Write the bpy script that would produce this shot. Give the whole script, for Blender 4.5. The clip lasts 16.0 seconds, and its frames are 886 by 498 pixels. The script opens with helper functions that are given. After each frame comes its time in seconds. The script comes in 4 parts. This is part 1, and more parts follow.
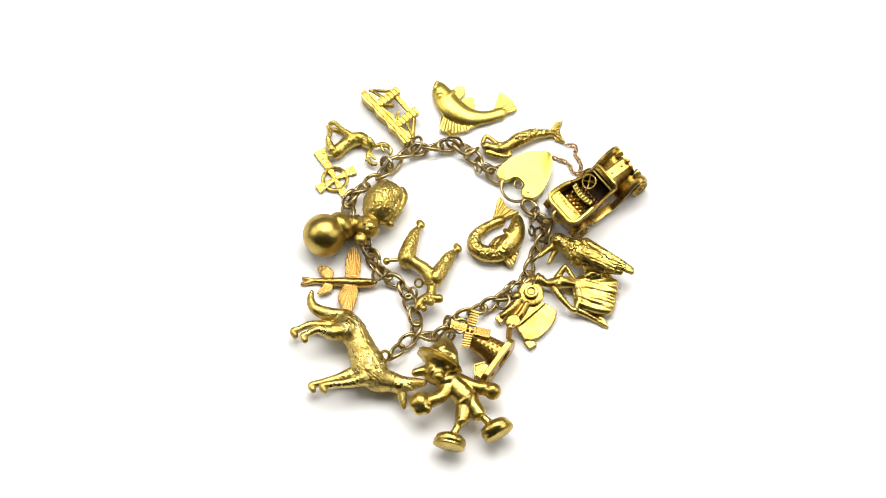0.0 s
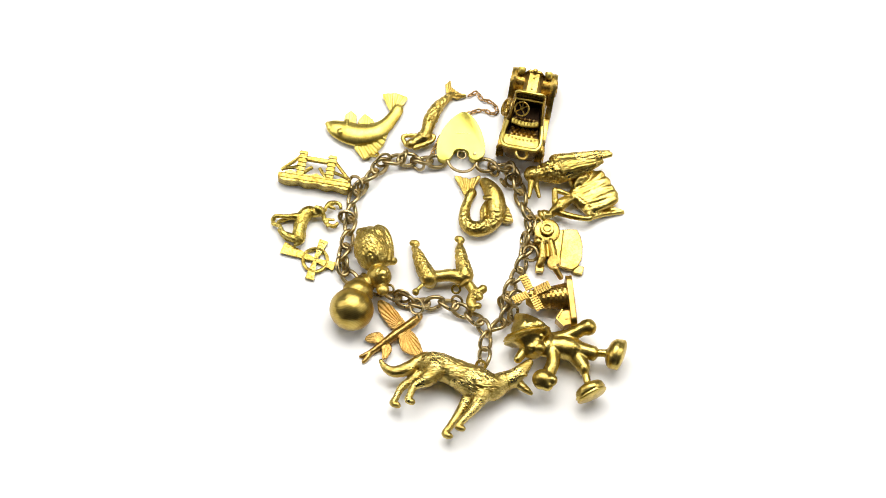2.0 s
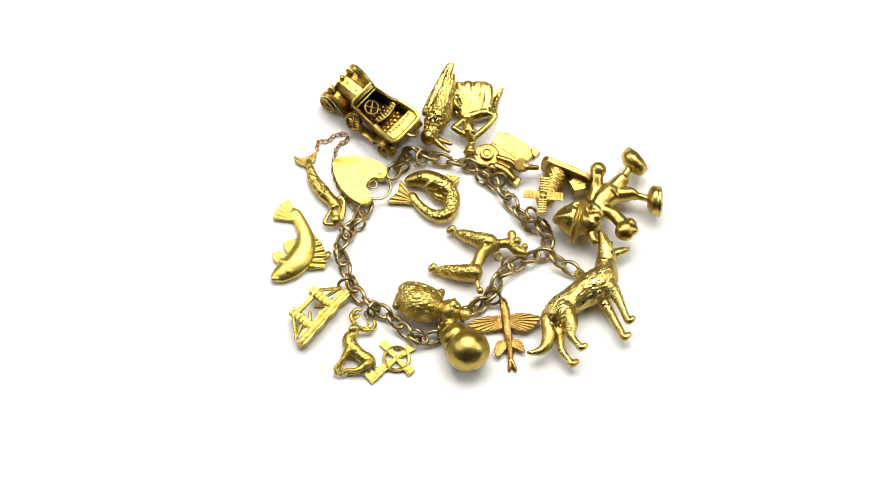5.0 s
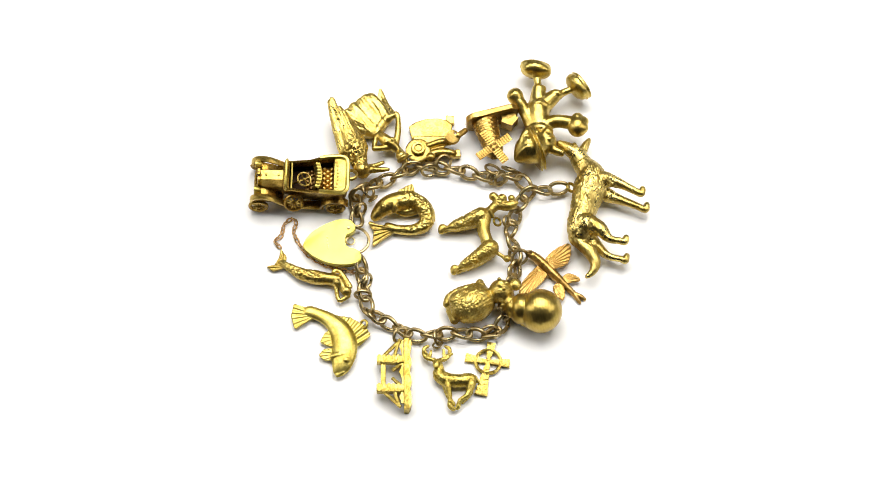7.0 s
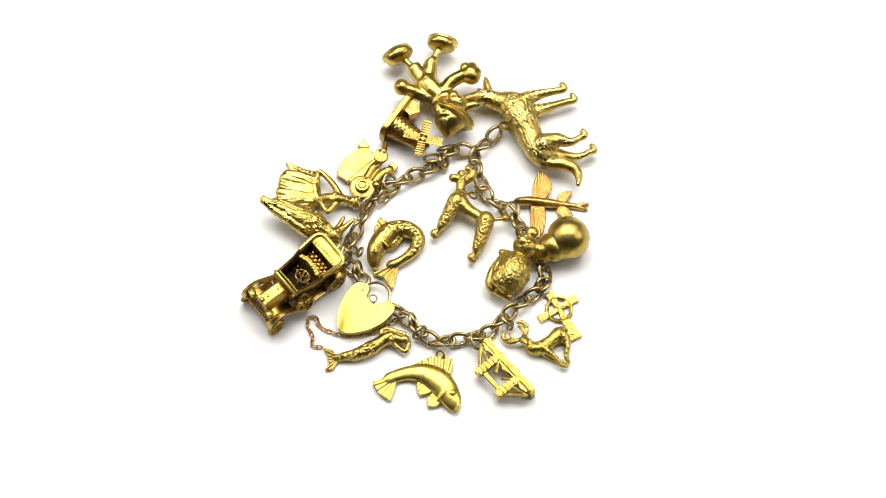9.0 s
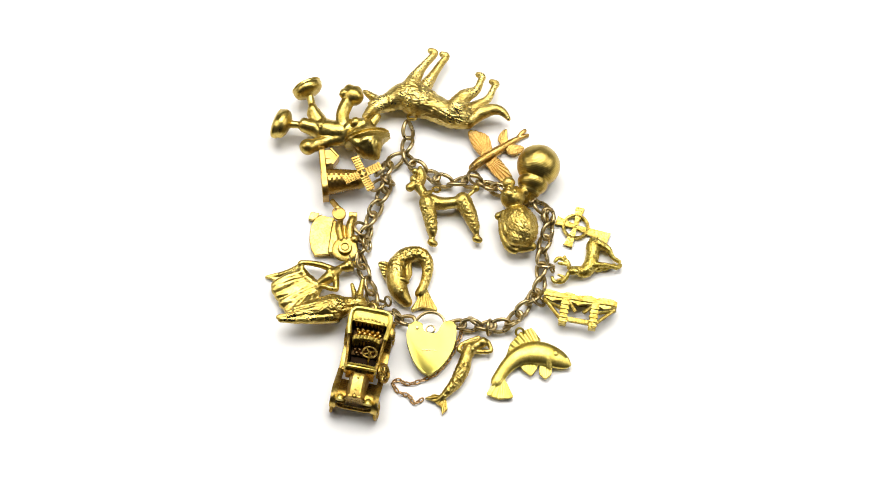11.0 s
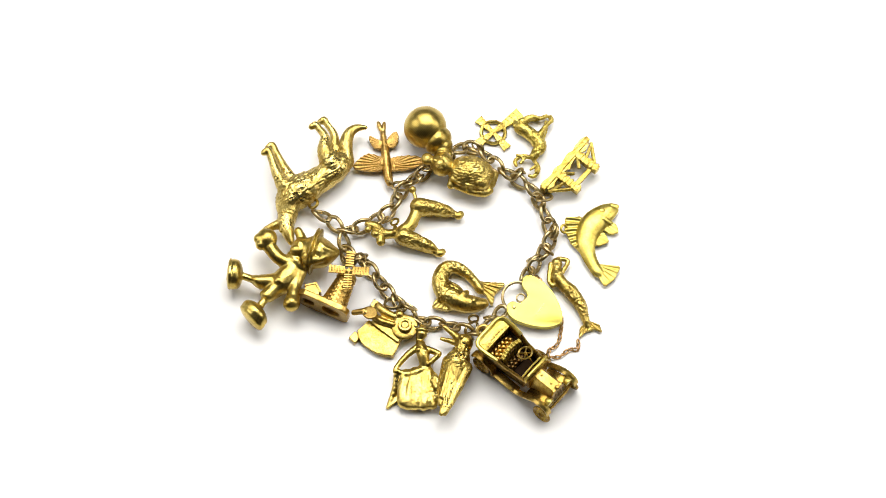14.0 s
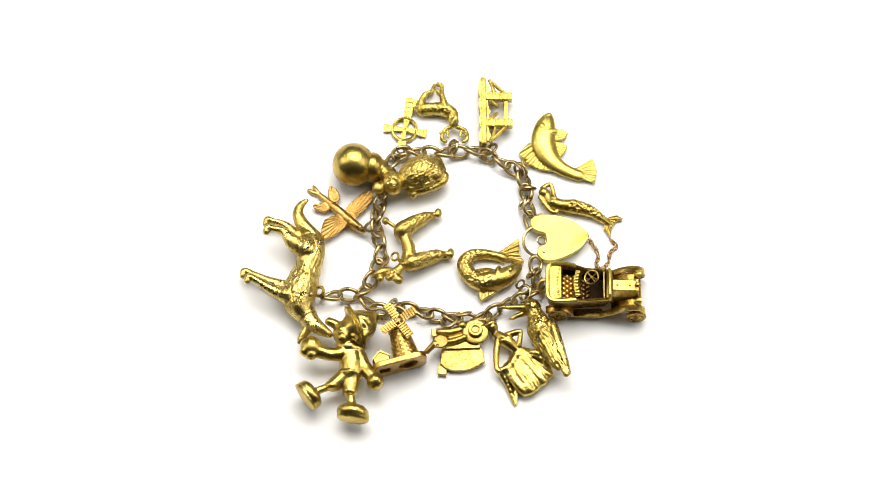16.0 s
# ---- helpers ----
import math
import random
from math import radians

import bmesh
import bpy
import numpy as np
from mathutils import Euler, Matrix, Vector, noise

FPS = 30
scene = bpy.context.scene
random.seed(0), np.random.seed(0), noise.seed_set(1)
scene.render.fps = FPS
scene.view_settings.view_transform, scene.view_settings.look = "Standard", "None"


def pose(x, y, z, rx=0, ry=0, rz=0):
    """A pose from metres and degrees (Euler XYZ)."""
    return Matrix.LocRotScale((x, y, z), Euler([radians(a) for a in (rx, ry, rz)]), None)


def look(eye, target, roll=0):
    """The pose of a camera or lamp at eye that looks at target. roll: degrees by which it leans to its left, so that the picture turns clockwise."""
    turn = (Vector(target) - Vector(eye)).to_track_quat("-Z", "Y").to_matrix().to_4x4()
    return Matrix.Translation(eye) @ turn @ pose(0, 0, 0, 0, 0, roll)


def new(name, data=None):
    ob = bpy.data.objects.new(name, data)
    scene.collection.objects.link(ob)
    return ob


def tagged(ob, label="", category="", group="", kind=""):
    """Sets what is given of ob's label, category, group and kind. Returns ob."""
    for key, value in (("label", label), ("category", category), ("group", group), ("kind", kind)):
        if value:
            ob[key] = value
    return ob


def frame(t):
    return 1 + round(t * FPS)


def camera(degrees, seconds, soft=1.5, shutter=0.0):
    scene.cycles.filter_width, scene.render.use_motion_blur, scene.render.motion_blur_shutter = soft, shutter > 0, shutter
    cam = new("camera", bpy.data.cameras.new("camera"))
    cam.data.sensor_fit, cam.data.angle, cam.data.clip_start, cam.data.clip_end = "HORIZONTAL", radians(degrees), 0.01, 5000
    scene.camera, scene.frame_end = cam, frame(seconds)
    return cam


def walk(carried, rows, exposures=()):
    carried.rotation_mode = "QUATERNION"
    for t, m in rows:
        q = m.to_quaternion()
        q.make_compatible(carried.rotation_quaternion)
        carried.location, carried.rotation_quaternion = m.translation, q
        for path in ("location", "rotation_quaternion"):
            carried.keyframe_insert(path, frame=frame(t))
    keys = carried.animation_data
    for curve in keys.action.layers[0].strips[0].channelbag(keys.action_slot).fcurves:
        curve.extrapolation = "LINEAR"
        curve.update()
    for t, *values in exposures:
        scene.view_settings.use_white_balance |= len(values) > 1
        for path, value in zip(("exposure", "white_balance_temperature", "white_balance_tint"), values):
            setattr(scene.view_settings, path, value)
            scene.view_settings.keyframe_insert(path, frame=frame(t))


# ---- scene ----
cam = camera(18.70, 16.0, 0.65)
EYE, AIM = (-0.00085, -0.32915, 0.81235), (-0.00085, -0.01121, 0.02405)
walk(cam, [(0.0, look(EYE, AIM, 3.32)), (16.0, look(EYE, AIM, 3.32))])

# ---- light: soft boxes over and beside the turntable in a dark studio ----
world = bpy.data.worlds.new("studio")
scene.world = world
world.use_nodes = True
world.node_tree.nodes["Background"].inputs["Color"].default_value = (1.0, 0.97, 0.93, 1)
world.node_tree.nodes["Background"].inputs["Strength"].default_value = 0.015
scene.view_settings.exposure = 0.0


def soft_box(name, eye, target, wide, high, watts, colour=(1, 0.97, 0.93)):
    data = bpy.data.lights.new(name, "AREA")
    data.shape, data.size, data.size_y, data.energy, data.color = "RECTANGLE", wide, high, watts, colour
    ob = new(name, data)
    ob.matrix_world = look(eye, target)


soft_box("soft_box_top", (0.0, 0.54, 1.22), (0, 0, 0), 1.38, 0.88, 29)
soft_box("soft_box_side", (-0.95, 0.1, 0.7), (0, 0, 0), 0.5, 0.7, 3.8)
soft_box("soft_box_far_side", (0.95, 0.1, 0.7), (0, 0, 0), 0.5, 0.7, 3.8)

# ---- materials ----


def gold(name, colour, rough, relief="", grain=1200.0, depth=0.00025, strength=0.5, stretch=(1, 1, 1), tarnish=1.0, groove_dark=1.0):
    """Cast gold: tarnish in patches, fine scratches, and the relief that the goldsmith gave it, its grooves darkened by
    tarnish and painted crease shade.
    """
    m = bpy.data.materials.new(name)
    m.use_nodes = True
    n, l = m.node_tree.nodes, m.node_tree.links
    b = n["Principled BSDF"]
    b.inputs["Metallic"].default_value = 1.0
    at = n.new("ShaderNodeTexCoord").outputs["Object"]
    patch = n.new("ShaderNodeTexNoise")
    patch.inputs["Scale"].default_value, patch.inputs["Detail"].default_value = 260, 5
    l.new(at, patch.inputs["Vector"])
    ramp = n.new("ShaderNodeValToRGB")
    ramp.color_ramp.elements[0].position, ramp.color_ramp.elements[1].position = 0.32, 0.62
    ramp.color_ramp.elements[0].color = (colour[0] * (1 - 0.30 * tarnish), colour[1] * (1 - 0.36 * tarnish), colour[2] * (1 - 0.5 * tarnish), 1)
    ramp.color_ramp.elements[1].color = (*colour, 1)
    l.new(patch.outputs["Fac"], ramp.inputs["Fac"])
    l.new(ramp.outputs["Color"], b.inputs["Base Color"])
    wear = n.new("ShaderNodeMapRange")
    wear.inputs["To Min"].default_value, wear.inputs["To Max"].default_value = rough + 0.12, rough - 0.05
    l.new(patch.outputs["Fac"], wear.inputs["Value"])
    l.new(wear.outputs["Result"], b.inputs["Roughness"])
    fine = n.new("ShaderNodeTexNoise")
    fine.inputs["Scale"].default_value, fine.inputs["Detail"].default_value = 2600, 3
    l.new(at, fine.inputs["Vector"])
    bump = n.new("ShaderNodeBump")
    bump.inputs["Strength"].default_value, bump.inputs["Distance"].default_value = 0.18, 0.0001
    l.new(fine.outputs["Fac"], bump.inputs["Height"])
    if relief:
        turn = n.new("ShaderNodeMapping")
        turn.inputs["Scale"].default_value = stretch
        l.new(at, turn.inputs["Vector"])
        if relief == "scales":
            tex = n.new("ShaderNodeTexVoronoi")
            out = tex.outputs["Distance"]
        elif relief == "rings":
            tex = n.new("ShaderNodeTexWave")
            tex.bands_direction = "X"
            tex.inputs["Distortion"].default_value = 0.8
            out = tex.outputs["Fac"]
        else:
            tex = n.new("ShaderNodeTexNoise")
            tex.inputs["Detail"].default_value = 4
            out = tex.outputs["Fac"]
        tex.inputs["Scale"].default_value = grain
        l.new(turn.outputs["Vector"], tex.inputs["Vector"])
        # hollows of the relief darkened in the colour: tarnish and crease shade together
        grooves = n.new("ShaderNodeValToRGB")
        grooves.color_ramp.elements[0].position, grooves.color_ramp.elements[1].position = (0.40, 0.55) if relief == "noise" else (0.0, 0.3)
        grooves.color_ramp.elements[0].color = (1 - 0.45 * groove_dark, 1 - 0.52 * groove_dark, 1 - 0.62 * groove_dark, 1)
        grooves.color_ramp.elements[1].color = (1, 1, 1, 1)
        l.new(out, grooves.inputs["Fac"])
        mix = n.new("ShaderNodeMixRGB")
        mix.blend_type = "MULTIPLY"
        mix.inputs["Fac"].default_value = 1
        l.new(ramp.outputs["Color"], mix.inputs["Color1"])
        l.new(grooves.outputs["Color"], mix.inputs["Color2"])
        l.new(mix.outputs["Color"], b.inputs["Base Color"])
        second = n.new("ShaderNodeBump")
        second.inputs["Strength"].default_value, second.inputs["Distance"].default_value = strength, depth
        l.new(out, second.inputs["Height"])
        l.new(bump.outputs["Normal"], second.inputs["Normal"])
        bump = second
    l.new(bump.outputs["Normal"], b.inputs["Normal"])
    return m


YELLOW, LEMON, ROSE, PALE = (0.62, 0.475, 0.13), (0.70, 0.57, 0.14), (0.60, 0.39, 0.12), (0.44, 0.345, 0.17)
gold_fur = gold("gold_fur", (0.71, 0.56, 0.18), 0.25, "noise", 1700, 0.0004, 0.5, (0.25, 1.7, 1.2), groove_dark=0.65)
gold_feather = gold("gold_feather", YELLOW, 0.25, "noise", 1500, 0.0004, 0.45, (0.35, 1.7, 1.2), groove_dark=0.65)
gold_curl = gold("gold_curl", YELLOW, 0.33, "noise", 1700, 0.0003, 0.4, groove_dark=0.5)
gold_plain = gold("gold_plain", YELLOW, 0.26, "noise", 1500, 0.0002, 0.25)
gold_figure = gold("gold_figure", YELLOW, 0.27, "noise", 1600, 0.0002, 0.25, groove_dark=0.4)
gold_scale = gold("gold_scale", YELLOW, 0.29, "noise", 1500, 0.0003, 0.4, groove_dark=0.6)
gold_shell = gold("gold_shell", (0.54, 0.405, 0.105), 0.29, "rings", 640, 0.00008, 0.25, groove_dark=0.25)
gold_lemon = gold("gold_lemon", LEMON, 0.33, "noise", 1600, 0.0002, 0.15, groove_dark=0.25)
gold_stag = gold("gold_stag", LEMON, 0.3, "noise", 1700, 0.0003, 0.6, groove_dark=0.85)
gold_chased = gold("gold_chased", (0.62, 0.49, 0.12), 0.33, "noise", 1500, 0.0003, 0.4)
gold_polished = gold("gold_polished", (0.54, 0.465, 0.095), 0.36, tarnish=0.15)
gold_rose = gold("gold_rose", ROSE, 0.30, "noise", 1500, 0.0002, 0.3, groove_dark=0.5)
gold_antique = gold("gold_antique", (0.45, 0.30, 0.07), 0.27, "noise", 1500, 0.0002, 0.3)
gold_stipple = gold("gold_stipple", LEMON, 0.34, "scales", 2600, 0.0002, 0.5, groove_dark=0.6)
gold_brown = gold("gold_brown", (0.52, 0.345, 0.095), 0.29, "noise", 1500, 0.0002, 0.3, groove_dark=0.35)
gold_warm = gold("gold_warm", (0.60, 0.44, 0.12), 0.29, "noise", 1500, 0.0002, 0.3, groove_dark=0.6)
gold_link = gold("gold_link", PALE, 0.26)
# dark gold that puts shade into the car seats and front cushion
gold_seat_shade = gold("gold_seat_shade", (0.16, 0.095, 0.035), 0.35)
# blackened gold, darkened further to put the enclosed tub's shade into its colour
gold_black_shade = gold("gold_black_shade", (0.012, 0.007, 0.004), 0.45)
gold_copper = gold("gold_copper", (0.52, 0.33, 0.16), 0.3)


def matt_white(name, value, rough):
    m = bpy.data.materials.new(name)
    m.use_nodes = True
    n, l = m.node_tree.nodes, m.node_tree.links
    b = n["Principled BSDF"]
    b.inputs["Roughness"].default_value = rough
    tex = n.new("ShaderNodeTexNoise")
    tex.inputs["Scale"].default_value, tex.inputs["Detail"].default_value = 60, 6
    ramp = n.new("ShaderNodeValToRGB")
    ramp.color_ramp.elements[0].color = (value * 0.97, value * 0.97, value * 0.96, 1)
    ramp.color_ramp.elements[1].color = (value, value, value, 1)
    l.new(tex.outputs["Fac"], ramp.inputs["Fac"])
    l.new(ramp.outputs["Color"], b.inputs["Base Color"])
    return m


white_board = matt_white("white_board", 0.89, 0.55)
dark_surround = matt_white("dark_surround", 0.05, 0.9)

# ---- shaping tools; all sizes of the jewellery below are in millimetres ----
MM = 0.001


def tube(bm, pts, r, closed=False, seg=8):
    """A round wire through the points; r is one radius or one for each point."""
    pts = [Vector(p) for p in pts]
    n = len(pts)
    rs = r if isinstance(r, (list, tuple)) else [r] * n
    rings, side = [], None
    for i in range(n):
        a = pts[(i - 1) % n] if closed or i else pts[0]
        b = pts[(i + 1) % n] if closed or i < n - 1 else pts[-1]
        d = (b - a).normalized()
        if side is None:
            side = d.orthogonal().normalized()
        side = (side - d * side.dot(d)).normalized()
        up = d.cross(side)
        rings.append([bm.verts.new(pts[i] + (side * math.cos(k * math.tau / seg) + up * math.sin(k * math.tau / seg)) * rs[i]) for k in range(seg)])
    for i in range(n if closed else n - 1):
        a, b = rings[i], rings[(i + 1) % n]
        shift = 0
        if closed and i == n - 1:
            shift = min(range(seg), key=lambda s: (a[0].co - b[s].co).length)
        for k in range(seg):
            bm.faces.new((a[k], a[(k + 1) % seg], b[(k + 1 + shift) % seg], b[(k + shift) % seg]))
    if not closed:
        bm.faces.new(rings[0][::-1])
        bm.faces.new(rings[-1])
    return bm


def box(bm, lo, hi, m=Matrix(), bevel=0.15):
    made = bmesh.ops.create_cube(bm, size=1)["verts"]
    lo, hi = Vector(lo), Vector(hi)
    for v in made:
        v.co = m @ Vector([(lo[i] + hi[i]) / 2 + v.co[i] * (hi[i] - lo[i]) for i in range(3)])
    if bevel:
        edges = list({e for v in made for e in v.link_edges})
        bmesh.ops.bevel(bm, geom=edges, offset=bevel, segments=2, affect="EDGES", profile=0.5)
    return bm


def prism(bm, poly, z0, z1, m=Matrix(), bevel=0.0):
    bottom = [bm.verts.new(m @ Vector((x, y, z0))) for x, y in poly]
    top = [bm.verts.new(m @ Vector((x, y, z1))) for x, y in poly]
    k = len(poly)
    faces = [bm.faces.new(bottom[::-1]), bm.faces.new(top)]
    for i in range(k):
        bm.faces.new((bottom[i], bottom[(i + 1) % k], top[(i + 1) % k], top[i]))
    if bevel:
        bmesh.ops.bevel(bm, geom=list(faces[1].edges) + list(faces[0].edges), offset=bevel, segments=2, affect="EDGES", profile=0.5)
    return bm


def circle(R, n=28, z=0.0, wide=1.0):
    return [(R * wide * math.cos(k * math.tau / n), R * math.sin(k * math.tau / n), z) for k in range(n)]


def hoop(bm, centre, R, r, tip=0, turn=0, wide=1.0, n=26, seg=8):
    """A wire ring; tip: degrees that it leans from lying flat, turn: the way that it leans."""
    m = pose(*centre, tip, 0, turn)
    return tube(bm, [m @ Vector(p) for p in circle(R, n, 0, wide)], r, True, seg)


def lathe(bm, profile, m=Matrix(), seg=28):
    """Turns (radius, height) pairs about z."""
    rows = [[bm.verts.new(m @ Vector((r * math.cos(k * math.tau / seg), r * math.sin(k * math.tau / seg), z))) for k in range(seg)] for r, z in profile]
    for a, b in zip(rows, rows[1:]):
        for k in range(seg):
            bm.faces.new((a[k], a[(k + 1) % seg], b[(k + 1) % seg], b[k]))
    bm.faces.new(rows[0][::-1])
    bm.faces.new(rows[-1])
    return bm


def link_mesh(name, bm, material, smooth=True):
    bmesh.ops.recalc_face_normals(bm, faces=bm.faces[:])
    data = bpy.data.meshes.new(name)
    for v in bm.verts:
        v.co *= MM
    for f in bm.faces:
        f.smooth = smooth
    bm.to_mesh(data)
    bm.free()
    data.materials.append(material)
    return data


def part(name, bm, material, parent, label="", smooth=True):
    """One mesh under a thing or under a part; bm may be ready mesh data."""
    data = bm if isinstance(bm, bpy.types.Mesh) else link_mesh(name, bm, material, smooth)
    if smooth and not isinstance(bm, bpy.types.Mesh):
        data.set_sharp_from_angle(angle=radians(38))
    ob = new(name, data)
    ob.parent = parent
    return tagged(ob, label)


def soft_min(a, b, k):
    h = np.maximum(k - np.abs(a - b), 0) / k
    return np.minimum(a, b) - h * h * k * 0.25


LATTICE = np.random.RandomState(3).rand(32, 32, 32)


def wax_noise(q):
    """Smooth noise from 0 to 1 with a grain of one unit."""
    i = np.floor(q).astype(int)
    f = q - i
    f = f * f * (3 - 2 * f)
    out = 0
    for x in (0, 1):
        for y in (0, 1):
            for z in (0, 1):
                w = np.abs(1 - x - f[:, 0]) * np.abs(1 - y - f[:, 1]) * np.abs(1 - z - f[:, 2])
                out = out + w * LATTICE[(i[:, 0] + x) % 32, (i[:, 1] + y) % 32, (i[:, 2] + z) % 32]
    return out


class Cast:
    """A small casting, modelled as wax: limbs, balls and sheets that melt into each other, then skinned."""

    def __init__(self, step=0.25, swell=0.22):
        self.step, self.swell, self.jobs, self.tooling = step, swell, [], []

    def tool(self, kind, size, depth, long=1.0, turn=0.0, zones=()):
        """Chasing of the surface: hair, grain, scales or rings, curls, of this size and depth; long: how far hairs run; turn: their way; zones: balls (x, y, z, radius) that hold it."""
        self.tooling.append((kind, size, depth, long, radians(turn), zones))
        return self

    def limb(self, *p, k=0.6, cut=False):
        """A tapered rounded rod that bends smoothly through the points, each (x, y, z, radius)."""
        if len(p) > 2:
            w, fine = [np.array(q, float) for q in p], []
            for i in range(len(w) - 1):
                a, b, c, d = w[max(i - 1, 0)], w[i], w[i + 1], w[min(i + 2, len(w) - 1)]
                for t in (0, 0.25, 0.5, 0.75):
                    fine.append(0.5 * (2 * b + (c - a) * t + (2 * a - 5 * b + 4 * c - d) * t * t + (3 * b - a - 3 * c + d) * t ** 3))
            p = fine + [w[-1]]
        for a, b in zip(p, p[1:]):
            a, b = np.array(a, float), np.array(b, float)

            def f(q, a=a, b=b):
                d = b[:3] - a[:3]
                t = np.clip(((q - a[:3]) @ d) / max(d @ d, 1e-9), 0, 1)
                return np.linalg.norm(q - (a[:3] + t[..., None] * d), axis=-1) - (a[3] + t * (b[3] - a[3]))
            self.jobs.append((f, np.minimum(a[:3] - a[3], b[:3] - b[3]), np.maximum(a[:3] + a[3], b[:3] + b[3]), k, cut))
        return self

    def ball(self, c, r, turn=0, tilt=0, k=0.6, cut=False):
        """An ellipsoid; turn: degrees about z; tilt: degrees by which its x axis rises."""
        c, r = np.array(c[:3], float), np.array(r if isinstance(r, (tuple, list)) else (r, r, r), float)
        m = np.array((Matrix.Rotation(radians(turn), 3, "Z") @ Matrix.Rotation(radians(-tilt), 3, "Y")))

        def f(q):
            v = (q - c) @ m
            k0 = np.linalg.norm(v / r, axis=-1)
            k1 = np.linalg.norm(v / (r * r), axis=-1)
            return k0 * (k0 - 1) / np.maximum(k1, 1e-6)
        self.jobs.append((f, c - r.max(), c + r.max(), k, cut))
        return self

    def sheet(self, poly, z0, z1, thick, rise=(0, 0), ribs=None, k=0.4, cut=False):
        """A flat piece with this outline, its middle from z0 and climbing by rise; ribs: (x, y, count per turn, depth) of a fan, or (dx, dy, pitch, depth) with k<0."""
        poly = np.array(poly, float)
        c = poly.mean(0)
        lo, hi = poly.min(0), poly.max(0)
        zc = (z0 + z1) / 2

        def f(q):
            x, y = q[..., 0], q[..., 1]
            d = np.full(x.shape, 1e9)
            inside = np.zeros(x.shape, bool)
            for (ax, ay), (bx, by) in zip(poly, np.roll(poly, -1, 0)):
                ex, ey = bx - ax, by - ay
                t = np.clip(((x - ax) * ex + (y - ay) * ey) / max(ex * ex + ey * ey, 1e-9), 0, 1)
                d = np.minimum(d, np.hypot(x - ax - t * ex, y - ay - t * ey))
                if ay != by:
                    inside ^= ((ay > y) != (by > y)) & (x < ex * (y - ay) / ey + ax)
            d = np.where(inside, -d, d)
            mid = zc + (x - c[0]) * rise[0] + (y - c[1]) * rise[1]
            half = thick / 2
            if ribs:
                rx, ry, count, deep = ribs
                half = half + deep * np.sin(np.arctan2(y - ry, x - rx) * count)
            e = np.abs(q[..., 2] - mid) - half
            return np.maximum(d, e) * 0.9
        reach = abs(rise[0]) * (hi - lo)[0] + abs(rise[1]) * (hi - lo)[1] + thick
        self.jobs.append((f, np.array([*lo, zc - reach]), np.array([*hi, zc + reach]), k, cut))
        return self

    def skin(self, name, material, settle=True, flat=1.0):
        s = self.step
        lo = np.min([j[1] for j in self.jobs if not j[4]], axis=0) - 3 * s - self.swell
        hi = np.max([j[2] for j in self.jobs if not j[4]], axis=0) + 3 * s + self.swell
        n = np.ceil((hi - lo) / s).astype(int) + 1
        F = np.full(n, 1.5)
        for f, a, b, k, cut in self.jobs:
            pad = k + 3 * s
            i0 = np.clip(np.floor((a - pad - lo) / s).astype(int), 0, n)
            i1 = np.clip(np.ceil((b + pad - lo) / s).astype(int) + 1, 0, n)
            if np.any(i1 <= i0):
                continue
            axes = [lo[d] + s * np.arange(i0[d], i1[d]) for d in range(3)]
            q = np.stack(np.meshgrid(*axes, indexing="ij"), -1)
            where = tuple(slice(i0[d], i1[d]) for d in range(3))
            F[where] = -soft_min(-F[where], f(q), k) if cut else soft_min(F[where], f(q), k)
        F -= self.swell
        near = np.abs(F) < 1.2
        spots = lo + s * np.argwhere(near)
        for kind, size, depth, long, turn, zones in self.tooling:
            u = spots[:, 0] * math.cos(turn) + spots[:, 1] * math.sin(turn)
            v = spots[:, 1] * math.cos(turn) - spots[:, 0] * math.sin(turn)
            z = spots[:, 2]
            if kind == "hair":
                bend = wax_noise(spots / 5.0) * 2.4
                w = wax_noise(np.stack((u / (size * long), (v + bend) / size, (z + bend) / size), 1))
                w = 0.5 - np.abs(2 * w - 1)
            elif kind == "curls":
                w = 0.45 - np.abs(2 * wax_noise(spots / size) - 1) - 0.4 * np.abs(2 * wax_noise(spots / size * 1.9 + 5) - 1)
                w = -w
            elif kind == "scales":
                w = np.sin((u + v) * math.pi / size) * np.sin((u - v) * math.pi / size)
            elif kind == "rings":
                w = 0.5 * np.sin(u * math.tau / size)
            else:
                w = wax_noise(spots / size) - 0.5 + 0.5 * (wax_noise(spots / size * 2.1 + 7) - 0.5)
            if zones:
                fade = [np.clip((r - np.linalg.norm(spots - np.array((x, y, c)), axis=1)) / 0.8, 0, 1) for x, y, c, r in zones]
                w = w * np.max(fade, axis=0)
            F[near] += depth * w
        inside = F < 0
        parts8 = [inside[x:n[0] - 1 + x, y:n[1] - 1 + y, z:n[2] - 1 + z] for x in (0, 1) for y in (0, 1) for z in (0, 1)]
        total = np.sum(parts8, axis=0)
        live = (total > 0) & (total < 8)
        cells = np.argwhere(live)
        index = np.full(live.shape, -1)
        index[live] = np.arange(len(cells))
        acc, cnt = np.zeros((len(cells), 3)), np.zeros(len(cells))
        offs = [(x, y, z) for x in (0, 1) for y in (0, 1) for z in (0, 1)]
        for a in offs:
            for d in range(3):
                if a[d]:
                    continue
                b = list(a)
                b[d] = 1
                fa, fb = F[tuple((cells + a).T)], F[tuple((cells + b).T)]
                hit = (fa < 0) != (fb < 0)
                t = np.where(hit, fa / np.where(hit, fa - fb, 1), 0)
                p = np.array(a, float) + t[:, None] * np.eye(3)[d]
                acc += p * hit[:, None]
                cnt += hit
        verts = lo + s * (cells + acc / cnt[:, None])
        faces = []
